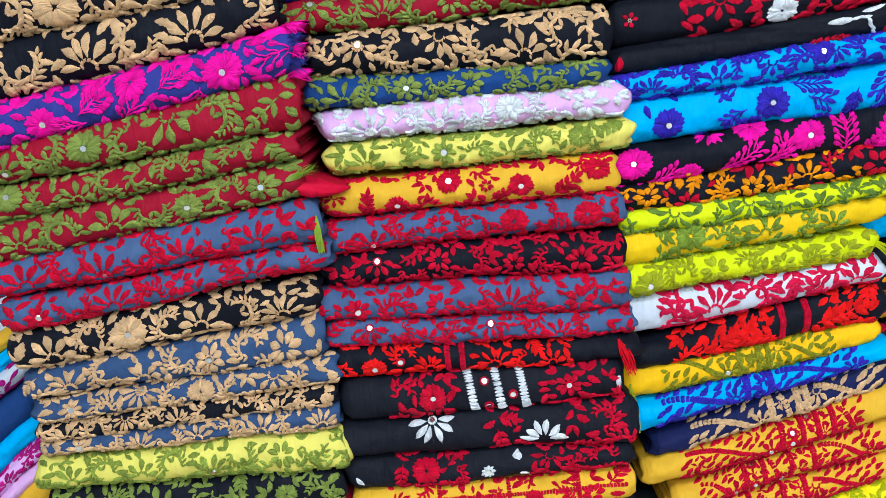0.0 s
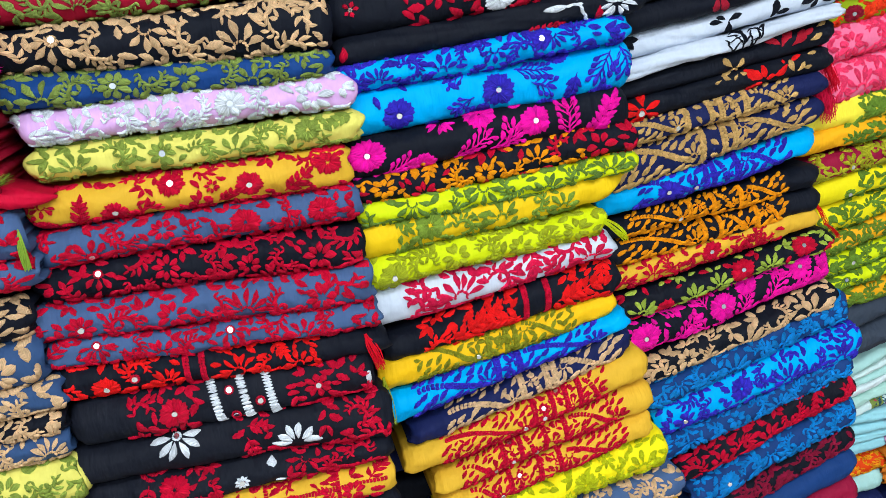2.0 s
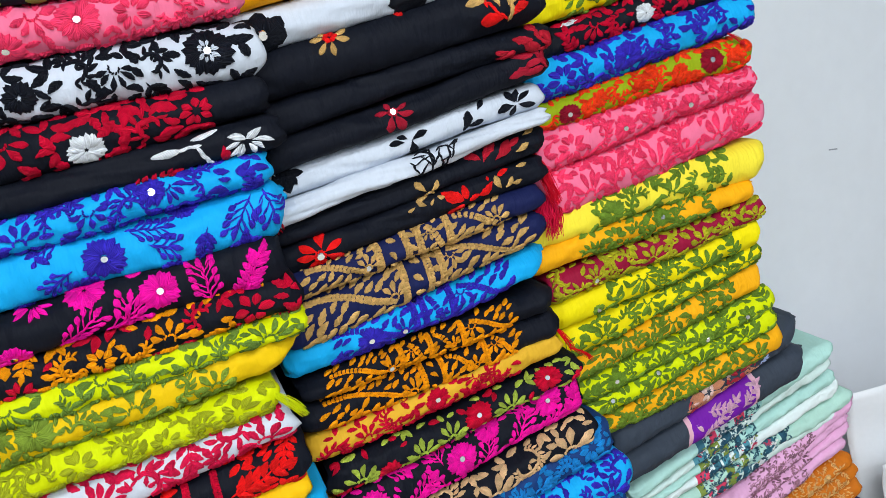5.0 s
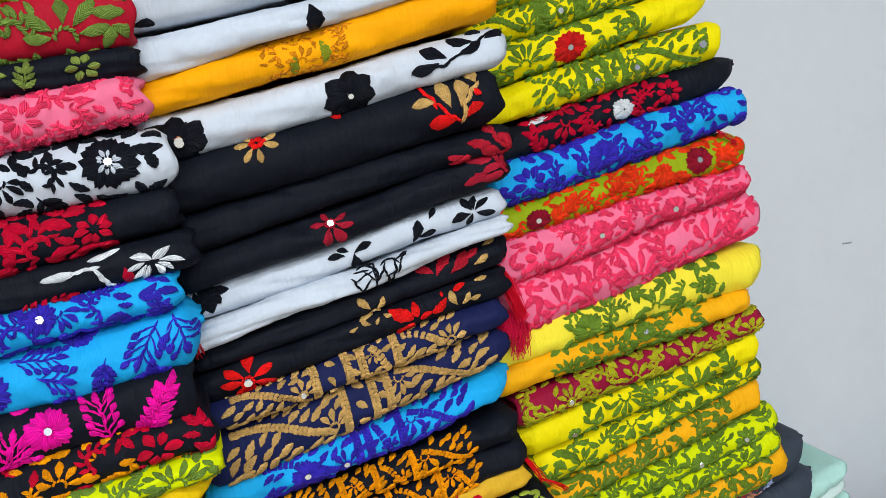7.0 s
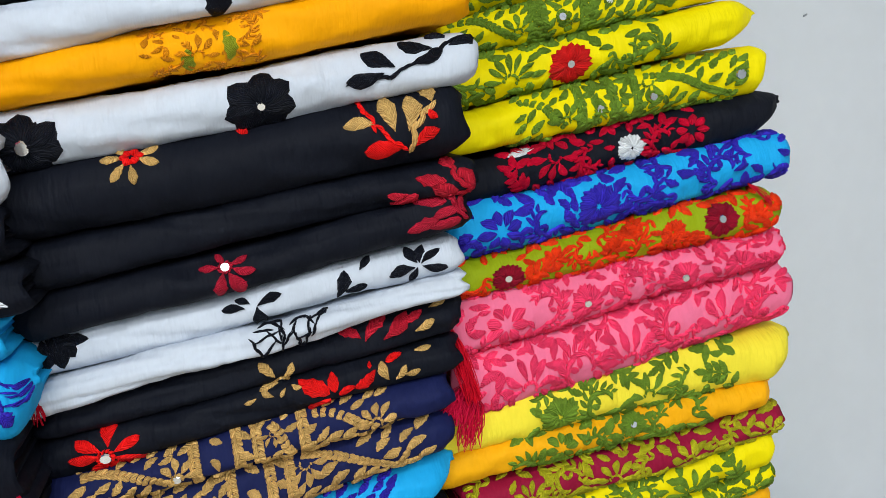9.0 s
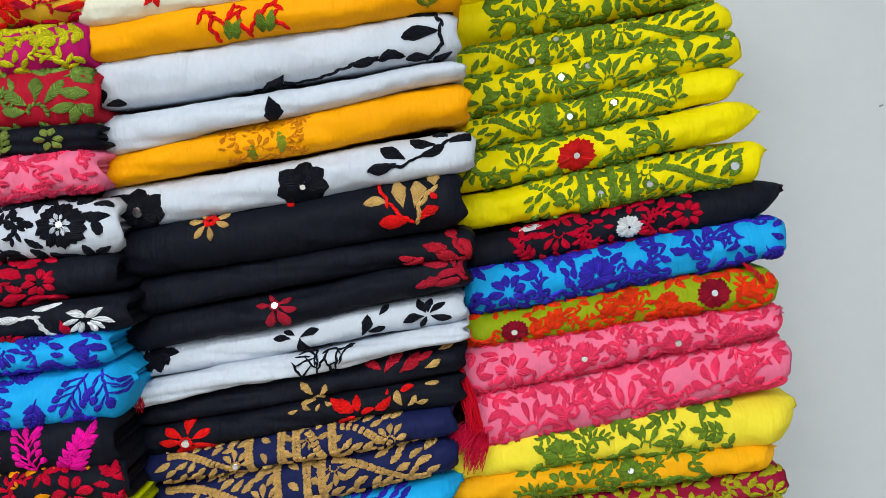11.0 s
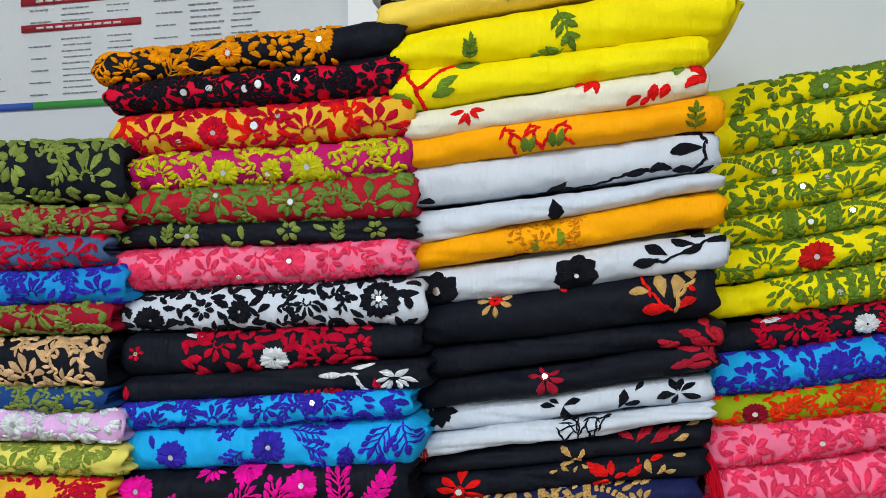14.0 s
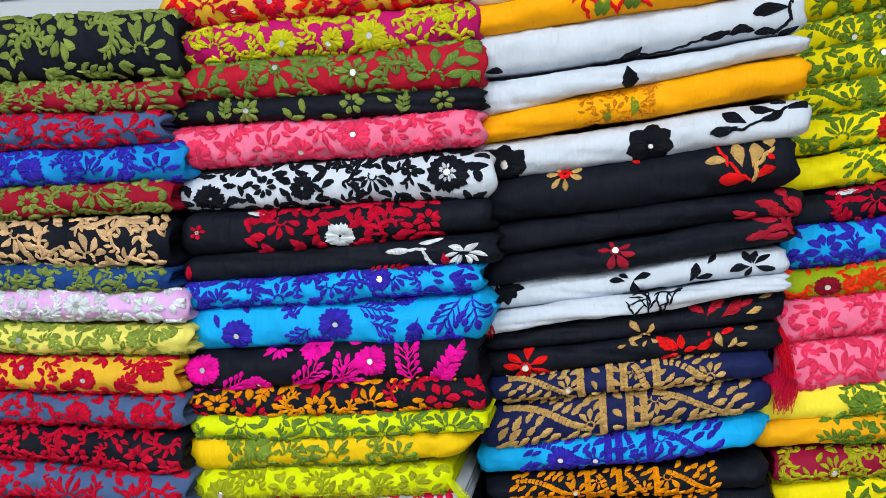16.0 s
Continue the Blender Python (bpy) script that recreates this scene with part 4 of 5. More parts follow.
[c.petal(BRIGHT,*f(c,u,v),a,n,n*0.45,.0024,.9) for u,v,a,n in [(0.641,-1.19,134,0.0175),(0.647,-1.19,103,0.0229),(0.655,-0.89,78,0.0194),(0.663,-1.19,27,0.0134)]]
[c.petal(BRIGHT,*f(c,u,v),a,n,n*0.62,.0024,.9) for u,v,a,n in [(0.819,0.36,145,0.0171),(0.863,-0.07,92,0.0193),(0.904,0.02,111,0.0165),(1.006,-0.13,146,0.0186),(0.995,-1.19,87,0.0258),(0.848,0.5,139,0.0121)]]
[c.petal(LEAF,*f(c,u,v),a,n,n*0.55,.0024,.9) for u,v,a,n in [(0.921,-1.19,180,0.0083),(0.931,-1.19,93,0.0201),(0.94,-1.19,0,0.0103)]]
done(c)
c = folded(STACK, 0.463, 0.766, 1.576, 1.605, 0.031, 0.033, 0.881, GOLD)
c.sprig("6E7A18",*f(c,.93,.7),-88,.024,3,.010)
[c.stem(BRIGHT,[f(c,u,.1),f(c,u+.015,-.25),f(c,u+.04,-.2),f(c,u+.03,.2),f(c,u+.05,.75)],.0032) for u in (.33,.41)]
c.stem(BRIGHT,[f(c,.46,.75),f(c,.49,.1),f(c,.53,-.25),f(c,.55,-.05),f(c,.53,.25),f(c,.56,.6)],.0032)
c.stem(BRIGHT,[f(c,.36,-.2),f(c,.4,.2),f(c,.43,.0)],.003)
leaves(c,LEAF,[(.405,.85,-88),(.425,.85,-70),(.5,.7,-95),(.515,.7,-75)],.02)
done(c)
c = folded(STACK, 0.461, 0.761, 1.536, 1.566, 0.041, 0.038, 0.886, WHITE)
c.stem(BLACK,[f(c,0.936,-1.19),f(c,0.970,-0.29),f(c,0.972,0.23),f(c,0.941,0.77)],0.0022)
c.stem(BLACK,[f(c,0.884,0.59),f(c,0.743,0.57),f(c,0.617,1.00),f(c,0.468,1.19)],0.0022)
[c.petal(BLACK,*f(c,u,v),a,n,n*0.5,.0024,.95) for u,v,a,n in [(0.965,-0.04,177,0.027),(0.958,-0.52,-147,0.027),(0.948,-0.69,-45,0.0211),(0.946,0.78,-172,0.0187),(0.988,0.64,139,0.0159),(0.88,0.53,-178,0.02),(0.813,0.46,168,0.0226),(0.551,0.55,139,0.027),(0.545,0.84,53,0.013)]]
[c.petal(BLACK,*f(c,u,v),a,n,n*0.5,.0024,.95) for u,v,a,n in [(0.057,0.64,-143,0.0139),(0.061,0.62,-87,0.0131),(0.066,0.68,6,0.0144)]]
done(c)
c = folded(STACK, 0.465, 0.763, 1.503, 1.547, 0.031, 0.015, 0.892, WHITE)
[c.petal(BLACK,*f(c,u,v),a,n,n*0.6,.0024,.95) for u,v,a,n in [(0.494,-0.5,88,0.027)]]
done(c)
c = folded(STACK, 0.469, 0.768, 1.474, 1.511, 0.028, 0.035, 0.896, GOLD)
c.over("E08A10",.32,.58, big=.012, leaf=.010, mirrors=0, dens=.9)
leaves(c,"8C9420",[(.42,.9,-90),(.5,.6,-95)],.022)
done(c)
c = folded(STACK, 0.467, 0.768, 1.436, 1.473, 0.038, 0.035, 0.904, WHITE)
[(c.flower(BLACK,*q,.0255,7,15,fat=.85),c.zinnia(BLACK,*q,.0185,None,False),c.mirrors.append((*q,m))) for q,m in ((f(c,0.090,0.17),.0048),(f(c,0.553,0.21),.003))]
c.stem(BLACK,[f(c,0.732,0.17),f(c,0.827,0.13),f(c,0.884,-0.06),f(c,1.002,-0.69)],0.0022)
[c.petal(BLACK,*f(c,u,v),a,n,n*0.5,.0024,.95) for u,v,a,n in [(0.817,0.03,176,0.0254),(0.842,-0.04,-144,0.026),(0.923,-0.36,-154,0.0224),(0.884,-0.03,-25,0.0199),(0.955,-0.37,-29,0.0176),(0.953,-0.67,-160,0.0117)]]
done(c)
c = folded(STACK, 0.467, 0.758, 1.393, 1.426, 0.042, 0.047, 0.904, BLACK)
[c.petal("CFA562",*f(c,u,v),a,n,n*0.5,.0024,.95) for u,v,a,n in [(0.273,-0.67,-175,0.0126),(0.278,-0.49,131,0.0131),(0.292,-0.44,86,0.0129),(0.309,-0.56,27,0.0133),(0.309,-0.69,-15,0.0123),(0.28,-0.78,-122,0.015)]]
c.flower(BRIGHT,*f(c,0.292,-0.67),.0075,6,fat=.8)
c.stem(BRIGHT,[f(c,0.776,-1.14),f(c,0.810,-0.21),f(c,0.874,0.38)],0.0022)
c.stem("CFA562",[f(c,0.890,0.57),f(c,0.899,0.02),f(c,0.937,-0.33)],0.003)
[c.petal("CFA562",*f(c,u,v),a,n,n*0.5,.0024,.95) for u,v,a,n in [(0.812,-0.21,-172,0.0206),(0.856,0.0,-102,0.027),(0.887,0.04,-84,0.0237),(0.94,-0.45,-93,0.0231)]]
[c.petal(BRIGHT,*f(c,u,v),a,n,n*0.6,.0024,.95) for u,v,a,n in [(0.87,0.32,-175,0.0251),(0.9,0.35,-29,0.016),(0.928,-0.29,50,0.008),(0.513,-0.93,50,0.0112)]]
done(c)
c = folded(STACK, 0.472, 0.766, 1.360, 1.399, 0.032, 0.025, 0.913, BLACK)
c.stem("C01A30",[f(c,0.958,-1.19),f(c,0.958,-0.11),f(c,1.029,1.19)],0.003)
[c.petal("C01A30",*f(c,u,v),a,n,n*0.5,.0024,.95) for u,v,a,n in [(0.969,0.92,-128,0.027),(0.995,1.19,180,0.0213),(0.856,0.21,-172,0.0148),(0.958,-0.48,-100,0.0168),(1.012,1.19,-95,0.027),(0.977,0.15,55,0.027)]]
[c.petal("C01A30",*f(c,u,v),a,.02,.012,.0024,.9) for u,v,a in ((.88,.3,160),(.94,.0,200),(.97,-.4,70),(.99,.3,60),(.93,.6,10))]
done(c)
c = folded(STACK, 0.475, 0.762, 1.330, 1.369, 0.030, 0.029, 0.911, BLACK)
[c.petal("B41A34",*f(c,u,v),a,n,n*0.5,.0024,.95) for u,v,a,n in [(0.42,-0.31,-169,0.0134),(0.428,-0.39,-113,0.0107),(0.444,-0.33,-19,0.0124),(0.448,-0.22,19,0.016),(0.439,-0.11,68,0.0238),(0.428,-0.12,100,0.0192)]]
c.disc("B41A34",*f(c,0.433,-0.28),.0036)
[c.petal("B41A34",*f(c,u,v),a,n,n*0.5,.0024,.95) for u,v,a,n in [(0.993,-0.02,179,0.0212),(0.976,-0.31,-129,0.0118),(0.806,-0.99,-156,0.0118)]]
c.stem("B41A34",[f(c,.95,-.9),f(c,.99,.3)],.003)
[c.petal("B41A34",*f(c,u,v),a,.021,.012,.0024,.9) for u,v,a in ((.95,-.4,200),(.98,.3,180),(.985,-.5,60),(.93,.1,170))]
done(c)
c = folded(STACK, 0.468, 0.756, 1.302, 1.341, 0.027, 0.026, 0.928, WHITE)
[c.petal(BLACK,*f(c,u,v),a,n,n*0.5,.0024,.95) for u,v,a,n in [(0.904,-0.06,-115,0.016),(0.909,-0.05,-77,0.0141),(0.913,-0.02,-35,0.0146),(0.915,0.07,19,0.0162),(0.899,0.06,171,0.0187),(0.905,0.09,119,0.0118)]]
[c.petal(BLACK,*f(c,u,v),a,n,n*0.5,.0024,.95) for u,v,a,n in [(0.763,-0.27,-45,0.0126),(0.705,0.52,-72,0.0207),(0.726,0.37,-8,0.0155),(0.516,-0.01,-12,0.0176),(0.516,-0.01,72,0.0208),(0.501,-0.14,-148,0.0116),(0.488,-0.04,-167,0.0158)]]
[c.petal(BLACK,*f(c,u,v),a,n,n*0.5,.0024,.95) for u,v,a,n in [(0.042,-0.83,-143,0.0128),(0.046,-1.02,-137,0.0053),(0.041,-0.78,157,0.0158),(0.049,-0.63,96,0.027),(0.056,-0.64,72,0.0262),(0.059,-0.68,52,0.0232),(0.063,-0.75,24,0.0237)]]
white_cloth = done(c)
c = folded(STACK, 0.467, 0.756, 1.279, 1.324, 0.022, 0.016, 0.920, WHITE)
c.stem(BLACK,[f(c,0.500,-0.72),f(c,0.532,-0.63),f(c,0.553,-0.09),f(c,0.520,0.68),f(c,0.497,-0.15),f(c,0.543,-0.41)],0.0013)
c.stem(BLACK,[f(c,0.569,-1.19),f(c,0.565,0.39),f(c,0.596,-0.51),f(c,0.615,1.19),f(c,0.634,-0.64),f(c,0.671,-1.19),f(c,0.639,-0.02),f(c,0.612,0.13)],0.0013)
c.stem(BLACK,[f(c,0.512,-0.89),f(c,0.535,-1.19),f(c,0.560,-0.69),f(c,0.560,-0.21)],0.0013)
c.stem(BLACK,[f(c,0.586,-0.64),f(c,0.618,-1.19),f(c,0.634,-0.64)],0.0013)
[c.petal(BLACK,*f(c,u,v),a,n,n*0.5,.0024,.95) for u,v,a,n in [(0.651,-0.81,-36,0.0099),(0.571,-1.19,180,0.008)]]
done(c)
c = folded(STACK, 0.472, 0.754, 1.259, 1.292, 0.020, 0.031, 0.931, BLACK)
[c.petal("CFA562",*f(c,u,v),a,n,n*0.5,.0024,.95) for u,v,a,n in [(0.536,0.3,-127,0.0167),(0.558,0.4,-56,0.0118),(0.573,0.97,15,0.018),(0.537,0.86,152,0.0146),(0.559,1.19,180,0.0003)]]
c.disc("CFA562",*f(c,0.553,0.74),.004)
[c.petal("C01A30",*f(c,u,v),a,n,n*0.5,.0024,.95) for u,v,a,n in [(0.766,0.0,-41,0.0232),(0.757,-0.14,-144,0.0185),(0.813,0.13,-38,0.025),(0.866,-0.18,-23,0.0159)]]
[c.petal("CFA562",*f(c,u,v),a,n,n*0.5,.0024,.95) for u,v,a,n in [(0.895,0.14,-19,0.0129),(0.932,-0.5,-22,0.0125)]]
done(c)
c = folded(STACK, 0.471, 0.750, 1.230, 1.265, 0.028, 0.026, 0.929, BLACK)
[c.petal(BRIGHT,*f(c,u,v),a,n,n*0.5,.0024,.95) for u,v,a,n in [(0.137,-0.14,-78,0.0238),(0.148,0.05,-20,0.019),(0.15,0.24,46,0.027),(0.138,0.37,71,0.0192),(0.123,0.22,118,0.0243),(0.117,0.09,-170,0.0176),(0.12,-0.04,-137,0.0187)]]
c.disc(BRIGHT,*f(c,0.128,0.19),.0045)
[c.petal(BRIGHT,*f(c,u,v),a,n,n*0.55,.0024,.9) for u,v,a,n in [(0.674,0.1,-143,0.026),(0.676,0.34,135,0.0266),(0.687,0.11,-92,0.0158),(0.697,0.25,-13,0.0126),(0.741,0.22,-36,0.0189),(0.781,-0.36,-81,0.0061),(0.825,-0.46,-16,0.013)]]
[c.petal("CFA562",*f(c,u,v),a,n,n*0.5,.0024,.95) for u,v,a,n in [(0.83,0.24,-105,0.0175),(0.847,0.27,-51,0.0128),(0.872,0.16,-2,0.0107),(0.494,-0.39,170,0.0089),(0.903,-0.62,-3,0.0107),(0.537,-0.28,-135,0.0112)]]
[c.petal("CFA562",*f(c,u,v),a,n,n*0.5,.0024,.95) for u,v,a,n in [(0.552,-0.75,168,0.0138),(0.568,-0.47,123,0.0076),(0.582,-0.53,30,0.0082)]]
done(c)
c = folded(STACK, 0.470, 0.740, 1.203, 1.233, 0.026, 0.030, 0.931, NAVY)
c.bands("CFA562",(.34,.45,.5,.62),.05,.86,.012,.006,1)
done(c)
c = folded(STACK, 0.466, 0.740, 1.153, 1.199, 0.049, 0.033, 0.935, NAVY)
c.bands("CFA562",(.43,.53,.58),.04,.96,.014,.006,0)
done(c)
c = folded(STACK, 0.461, 0.744, 1.120, 1.162, 0.034, 0.033, 0.938, CYAN, tips=(0, 0.022))
c.zinnia(INDIGO,*f(c,.28,.1),.016)
c.taken += [(.28*c.W,0,.014)]
c.bands(INDIGO,(.45,.49,.6),.12,.86,.013,.006,2)
done(c)
c = folded(STACK, 0.470, 0.740, 1.091, 1.119, 0.024, 0.028, 0.942, BLACK)
c.bands(ORANGE,(.36,.48,.62),.06,.86,.010,.005,1)
done(c)
c = folded(STACK, 0.464, 0.744, 1.058, 1.082, 0.032, 0.034, 0.944, BLACK)
c.bands(ORANGE,(.44,.52,.7),.04,.86,.011,.005,0)
done(c)
c = folded(STACK, 0.465, 0.744, 1.022, 1.061, 0.034, 0.032, 0.945, MUSTARD)
c.zinnia(RED,*f(c,.48,.0),.015)
c.sprig(RED,*f(c,.62,.6),-45,.025,3,.011)
c.taken += [(.48*c.W,0,.015),(.94*c.W,0,.03)]
c.over(RED,.04,.88, big=.012, leaf=.012, mirrors=0, dens=.8)
done(c)
c = folded(STACK, 0.477, 0.764, 0.984, 1.028, 0.031, 0.026, 0.946, BLACK)
c.zinnia(RED,*f(c,.57,-.2),.017)
c.zinnia(RED,*f(c,.87,-.3),.017)
c.zinnia(RED,*f(c,.2,.5),.014,None,False)
[c.lotus("A6BA44",*f(c,u,v),.022,a,6) for u,v,a in ((.09,.4,-60),(.33,.5,-100),(.45,.3,-70),(.7,.4,-110))]
c.taken += [(u*c.W,0,.018) for u in (.09,.2,.33,.45,.57,.7,.87)]
c.over(["A6BA44",RED], dens=.8, big=.008, leaf=.012, mirrors=0, curls=.5)
done(c)
c = folded(STACK, 0.483, 0.762, 0.930, 0.987, 0.048, 0.043, 0.947, BLACK)
c.zinnia(MAGENTA,*f(c,.09,.0),.0195)
c.zinnia(MAGENTA,*f(c,.47,-.1),.0185)
c.zinnia(MAGENTA,*f(c,.87,-.35),.0175)
c.zinnia(MAGENTA,*f(c,.6,-.6),.016,None,False)
c.zinnia(MAGENTA,*f(c,.78,.6),.015,None,False)
[c.sprig(MAGENTA,*f(c,u,.9),a,.045,5,.012,True) for u,a in ((.22,-40),(.56,-75),(.68,-55),(.76,-20))]
c.sprig(MAGENTA,*f(c,.94,.9),-75,.042,6,.014)
c.taken += [(u*c.W,v*.02,.017) for u,v in ((.09,0),(.47,-.1),(.87,-.35),(.6,-.6),(.78,.6),(.26,.2),(.58,.3),(.71,.2),(.95,.2))]
c.over(MAGENTA, dens=.9, big=.010, leaf=.012, mirrors=0, buds=True)
done(c)
c = folded(STACK, 0.501, 0.774, 0.891, 0.947, 0.030, 0.037, 0.948, BLACK)
c.over(TAN, big=.018, leaf=.014, mirrors=0, dens=.9)
done(c)
c = folded(STACK, 0.512, 0.794, 0.850, 0.919, 0.038, 0.043, 0.948, DEEP)
c.over(TEAL, big=.015, leaf=.013, mirrors=0, dens=1.2)
done(c)
c = folded(STACK, 0.521, 0.811, 0.810, 0.869, 0.045, 0.049, 0.948, CYAN)
c.over(INDIGO, big=.015, leaf=.013, mirrors=1, dens=1.0)
done(c)
c = folded(STACK, 0.526, 0.800, 0.773, 0.838, 0.035, 0.036, 0.948, DEEP)
c.over(TEAL, big=.013, leaf=.012, mirrors=0, dens=1.2)
done(c)
c = folded(STACK, 0.548, 0.800, 0.732, 0.807, 0.036, 0.044, 0.948, BLACK)
c.over(RED, big=.015, leaf=.014, mirrors=0, dens=1.1)
done(c)
c = folded(STACK, 0.570, 0.808, 0.686, 0.763, 0.041, 0.042, 0.948, DEEP)
c.over(TEAL, big=.014, leaf=.012, mirrors=1, dens=1.2)
done(c)
c = folded(STACK, 0.585, 0.808, 0.653, 0.724, 0.031, 0.041, 0.948, BLACK)
c.over(MAROON, big=.014, leaf=.013, mirrors=0, dens=1.1)
done(c)
STACK = "stack of cloths at the end of the counter"
c = folded(STACK, 0.772, 1.025, 1.629, 1.663, 0.033, 0.030, 1.017, YELLOW)
c.zinnia(LEAF,*f(c,.49,.1),.018)
c.taken += [(.49*c.W,.002,.017)]
c.over(LEAF,.14,.97, big=.013, leaf=.015, mirrors=0, dens=1.35)
done(c)
c = folded(STACK, 0.767, 1.033, 1.588, 1.624, 0.042, 0.039, 1.011, YELLOW, tips=(0, 0.015))
c.over(LEAF,.12,.93, big=.015, leaf=.015, mirrors=0, dens=1.35)
done(c)
c = folded(STACK, 0.765, 1.018, 1.552, 1.585, 0.031, 0.030, 1.002, YELLOW)
c.bands(LEAF,(.34,.5,.58),.0,.97,.012,.006,2, .5)
done(c)
c = folded(STACK, 0.771, 1.026, 1.517, 1.556, 0.039, 0.035, 0.996, YELLOW)
c.disc(LEAF,*f(c,.37,-.1))
c.disc(LEAF,*f(c,.47,-.3))
c.disc(LEAF,*f(c,.96,-.3))
c.over(LEAF,.02,.97, big=.016, leaf=.015, mirrors=0, dens=1.35)
done(c)
c = folded(STACK, 0.768, 1.030, 1.487, 1.524, 0.029, 0.031, 0.988, YELLOW, tips=(0, 0.02))
c.bands(LEAF,(.3,.33,.46,.49),.03,.8,.011,.006,0, .7)
c.disc(LEAF,*f(c,.39,.0))
c.disc(LEAF,*f(c,.55,-.2))
done(c)
c = folded(STACK, 0.758, 1.043, 1.448, 1.488, 0.034, 0.035, 0.982, YELLOW, tips=(0, 0.035))
c.zinnia("D01818",*f(c,.41,.15),.019)
c.taken += [(.41*c.W,.003,.02)]
c.over(LEAF,.08,.68, big=.014, leaf=.015, mirrors=0, dens=1.35)
done(c)
c = folded(STACK, 0.766, 1.044, 1.414, 1.449, 0.033, 0.037, 0.976, YELLOW, tips=(0, 0.012))
c.bands(LEAF,(.4,.5,.57),.2,.93,.012,.006,0, .7)
c.disc(LEAF,*f(c,.46,.1))
c.disc(LEAF,*f(c,.62,.1))
c.disc(LEAF,*f(c,.9,.0),.005)
done(c)
c = folded(STACK, 0.775, 1.062, 1.381, 1.413, 0.031, 0.036, 0.972, BLACK, tips=(0, 0.04))
c.zinnia("E0E5EA",*f(c,.5,.1),.013,None,False)
c.petal("E0E5EA",*f(c,.15,-.7),0,.022,.009)
c.taken += [(.5*c.W,.002,.014)]
c.over(RED,.12,.74, big=.013, leaf=.013, mirrors=0, dens=1.2, curls=.4)
done(c)
c = folded(STACK, 0.769, 1.055, 1.337, 1.372, 0.043, 0.039, 0.968, CYAN)
c.over(INDIGO, big=.016, leaf=.016, mirrors=0, dens=1.9)
blue_cloth = done(c)
c = folded(STACK, 0.756, 1.044, 1.304, 1.331, 0.031, 0.037, 0.962, OLIVEGREEN, tips=(0.02, 0))
c.zinnia(CRIMSON,*f(c,.82,-.1),.016)
c.zinnia(CRIMSON,*f(c,.18,.1),.014)
c.taken += [(.82*c.W,0,.016),(.18*c.W,0,.014)]
[c.sprig("F03A10",*f(c,u,.3),a,.04,5,.013) for u,a in ((.22,-25),(.45,-35),(.62,5),(.88,-30))]
c.over("F03A10",.02,.98, big=.01, leaf=.013, mirrors=0, dens=.8)
olive_cloth = done(c)
c = folded(STACK, 0.766, 1.056, 1.262, 1.302, 0.047, 0.028, 0.960, PINK, tips=(0, 0.015))
c.zinnia(ROSE,*f(c,.36,.1),.015)
c.zinnia(ROSE,*f(c,.66,.2),.016)
c.taken += [(.36*c.W,0,.015),(.66*c.W,0,.016)]
c.over(ROSE, big=.014, leaf=.012, mirrors=0, dens=1.8)
done(c)
c = folded(STACK, 0.768, 1.054, 1.202, 1.253, 0.060, 0.049, 0.963, PINK)
c.over(ROSE, big=.018, leaf=.014, mirrors=0, dens=1.8)
rose_cloth = done(c)
c = folded(STACK, 0.744, 1.070, 1.178, 1.196, 0.038, 0.050, 0.968, "EBD83A", tips=(0, 0.03))
c.over(LEAF,.22,.82, big=.015, leaf=.015, mirrors=0, dens=1.6)
done(c)
c = folded(STACK, 0.746, 1.046, 1.149, 1.170, 0.032, 0.029, 0.973, "EEA810", tips=(0, 0.015))
c.zinnia(LEAF,*f(c,.55,-.2),.013)
c.over(LEAF,.2,.8, big=.013, leaf=.015, mirrors=0, dens=1.6)
amber_cloth = done(c)
c = folded(STACK, 0.770, 1.054, 1.111, 1.141, 0.033, 0.029, 0.978, MAROON)
c.over("B0AC1E", big=.014, leaf=.015, mirrors=1, dens=1.6)
done(c)
c = folded(STACK, 0.774, 1.058, 1.073, 1.105, 0.038, 0.037, 0.984, YELLOW, tips=(0, 0.012))
c.zinnia(LEAF,*f(c,.16,.3),.008)
c.over(LEAF,.2,.86, big=.016, leaf=.015, mirrors=0, dens=1.6)
done(c)
c = folded(STACK, 0.783, 1.060, 1.026, 1.081, 0.044, 0.025, 0.989, YELLOW)
c.over(LEAF, big=.014, leaf=.015, mirrors=0, dens=1.6)
done(c)
c = folded(STACK, 0.792, 1.066, 0.995, 1.041, 0.029, 0.041, 0.994, "EEA810", tips=(0, 0.015))
c.over("6F8A28",.0,.84, big=.015, leaf=.015, mirrors=0, dens=1.6)
done(c)
c = folded(STACK, 0.798, 1.078, 0.965, 1.007, 0.029, 0.036, 0.999, LIME)
c.over(LEAF, big=.013, leaf=.015, mirrors=3, dens=1.6)
done(c)
c = folded(STACK, 0.806, 1.078, 0.939, 0.982, 0.025, 0.030, 1.004, LIME)
c.over(LEAF, big=.013, leaf=.015, mirrors=3, dens=1.6)
done(c)
c = folded(STACK, 0.817, 1.090, 0.911, 0.945, 0.029, 0.042, 1.008, "EEA810")
c.over("6F8A28",.0,.92, big=.013, leaf=.015, mirrors=0, dens=1.6)
done(c)
c = folded(STACK, 0.845, 1.137, 0.863, 0.943, 0.047, 0.046, 1.012, CHARCOAL, tips=(0, 0.035))
c.pile = 0.15
c.flower("C88464",*f(c,.46,.1),.028,11,fat=.8)
c.flower("E8C8C0",*f(c,.46,.1),.012,7)
c.flower("C88464",*f(c,.45,.7),.018,7)
c.flower("B83040",*f(c,.63,.2),.016,7)
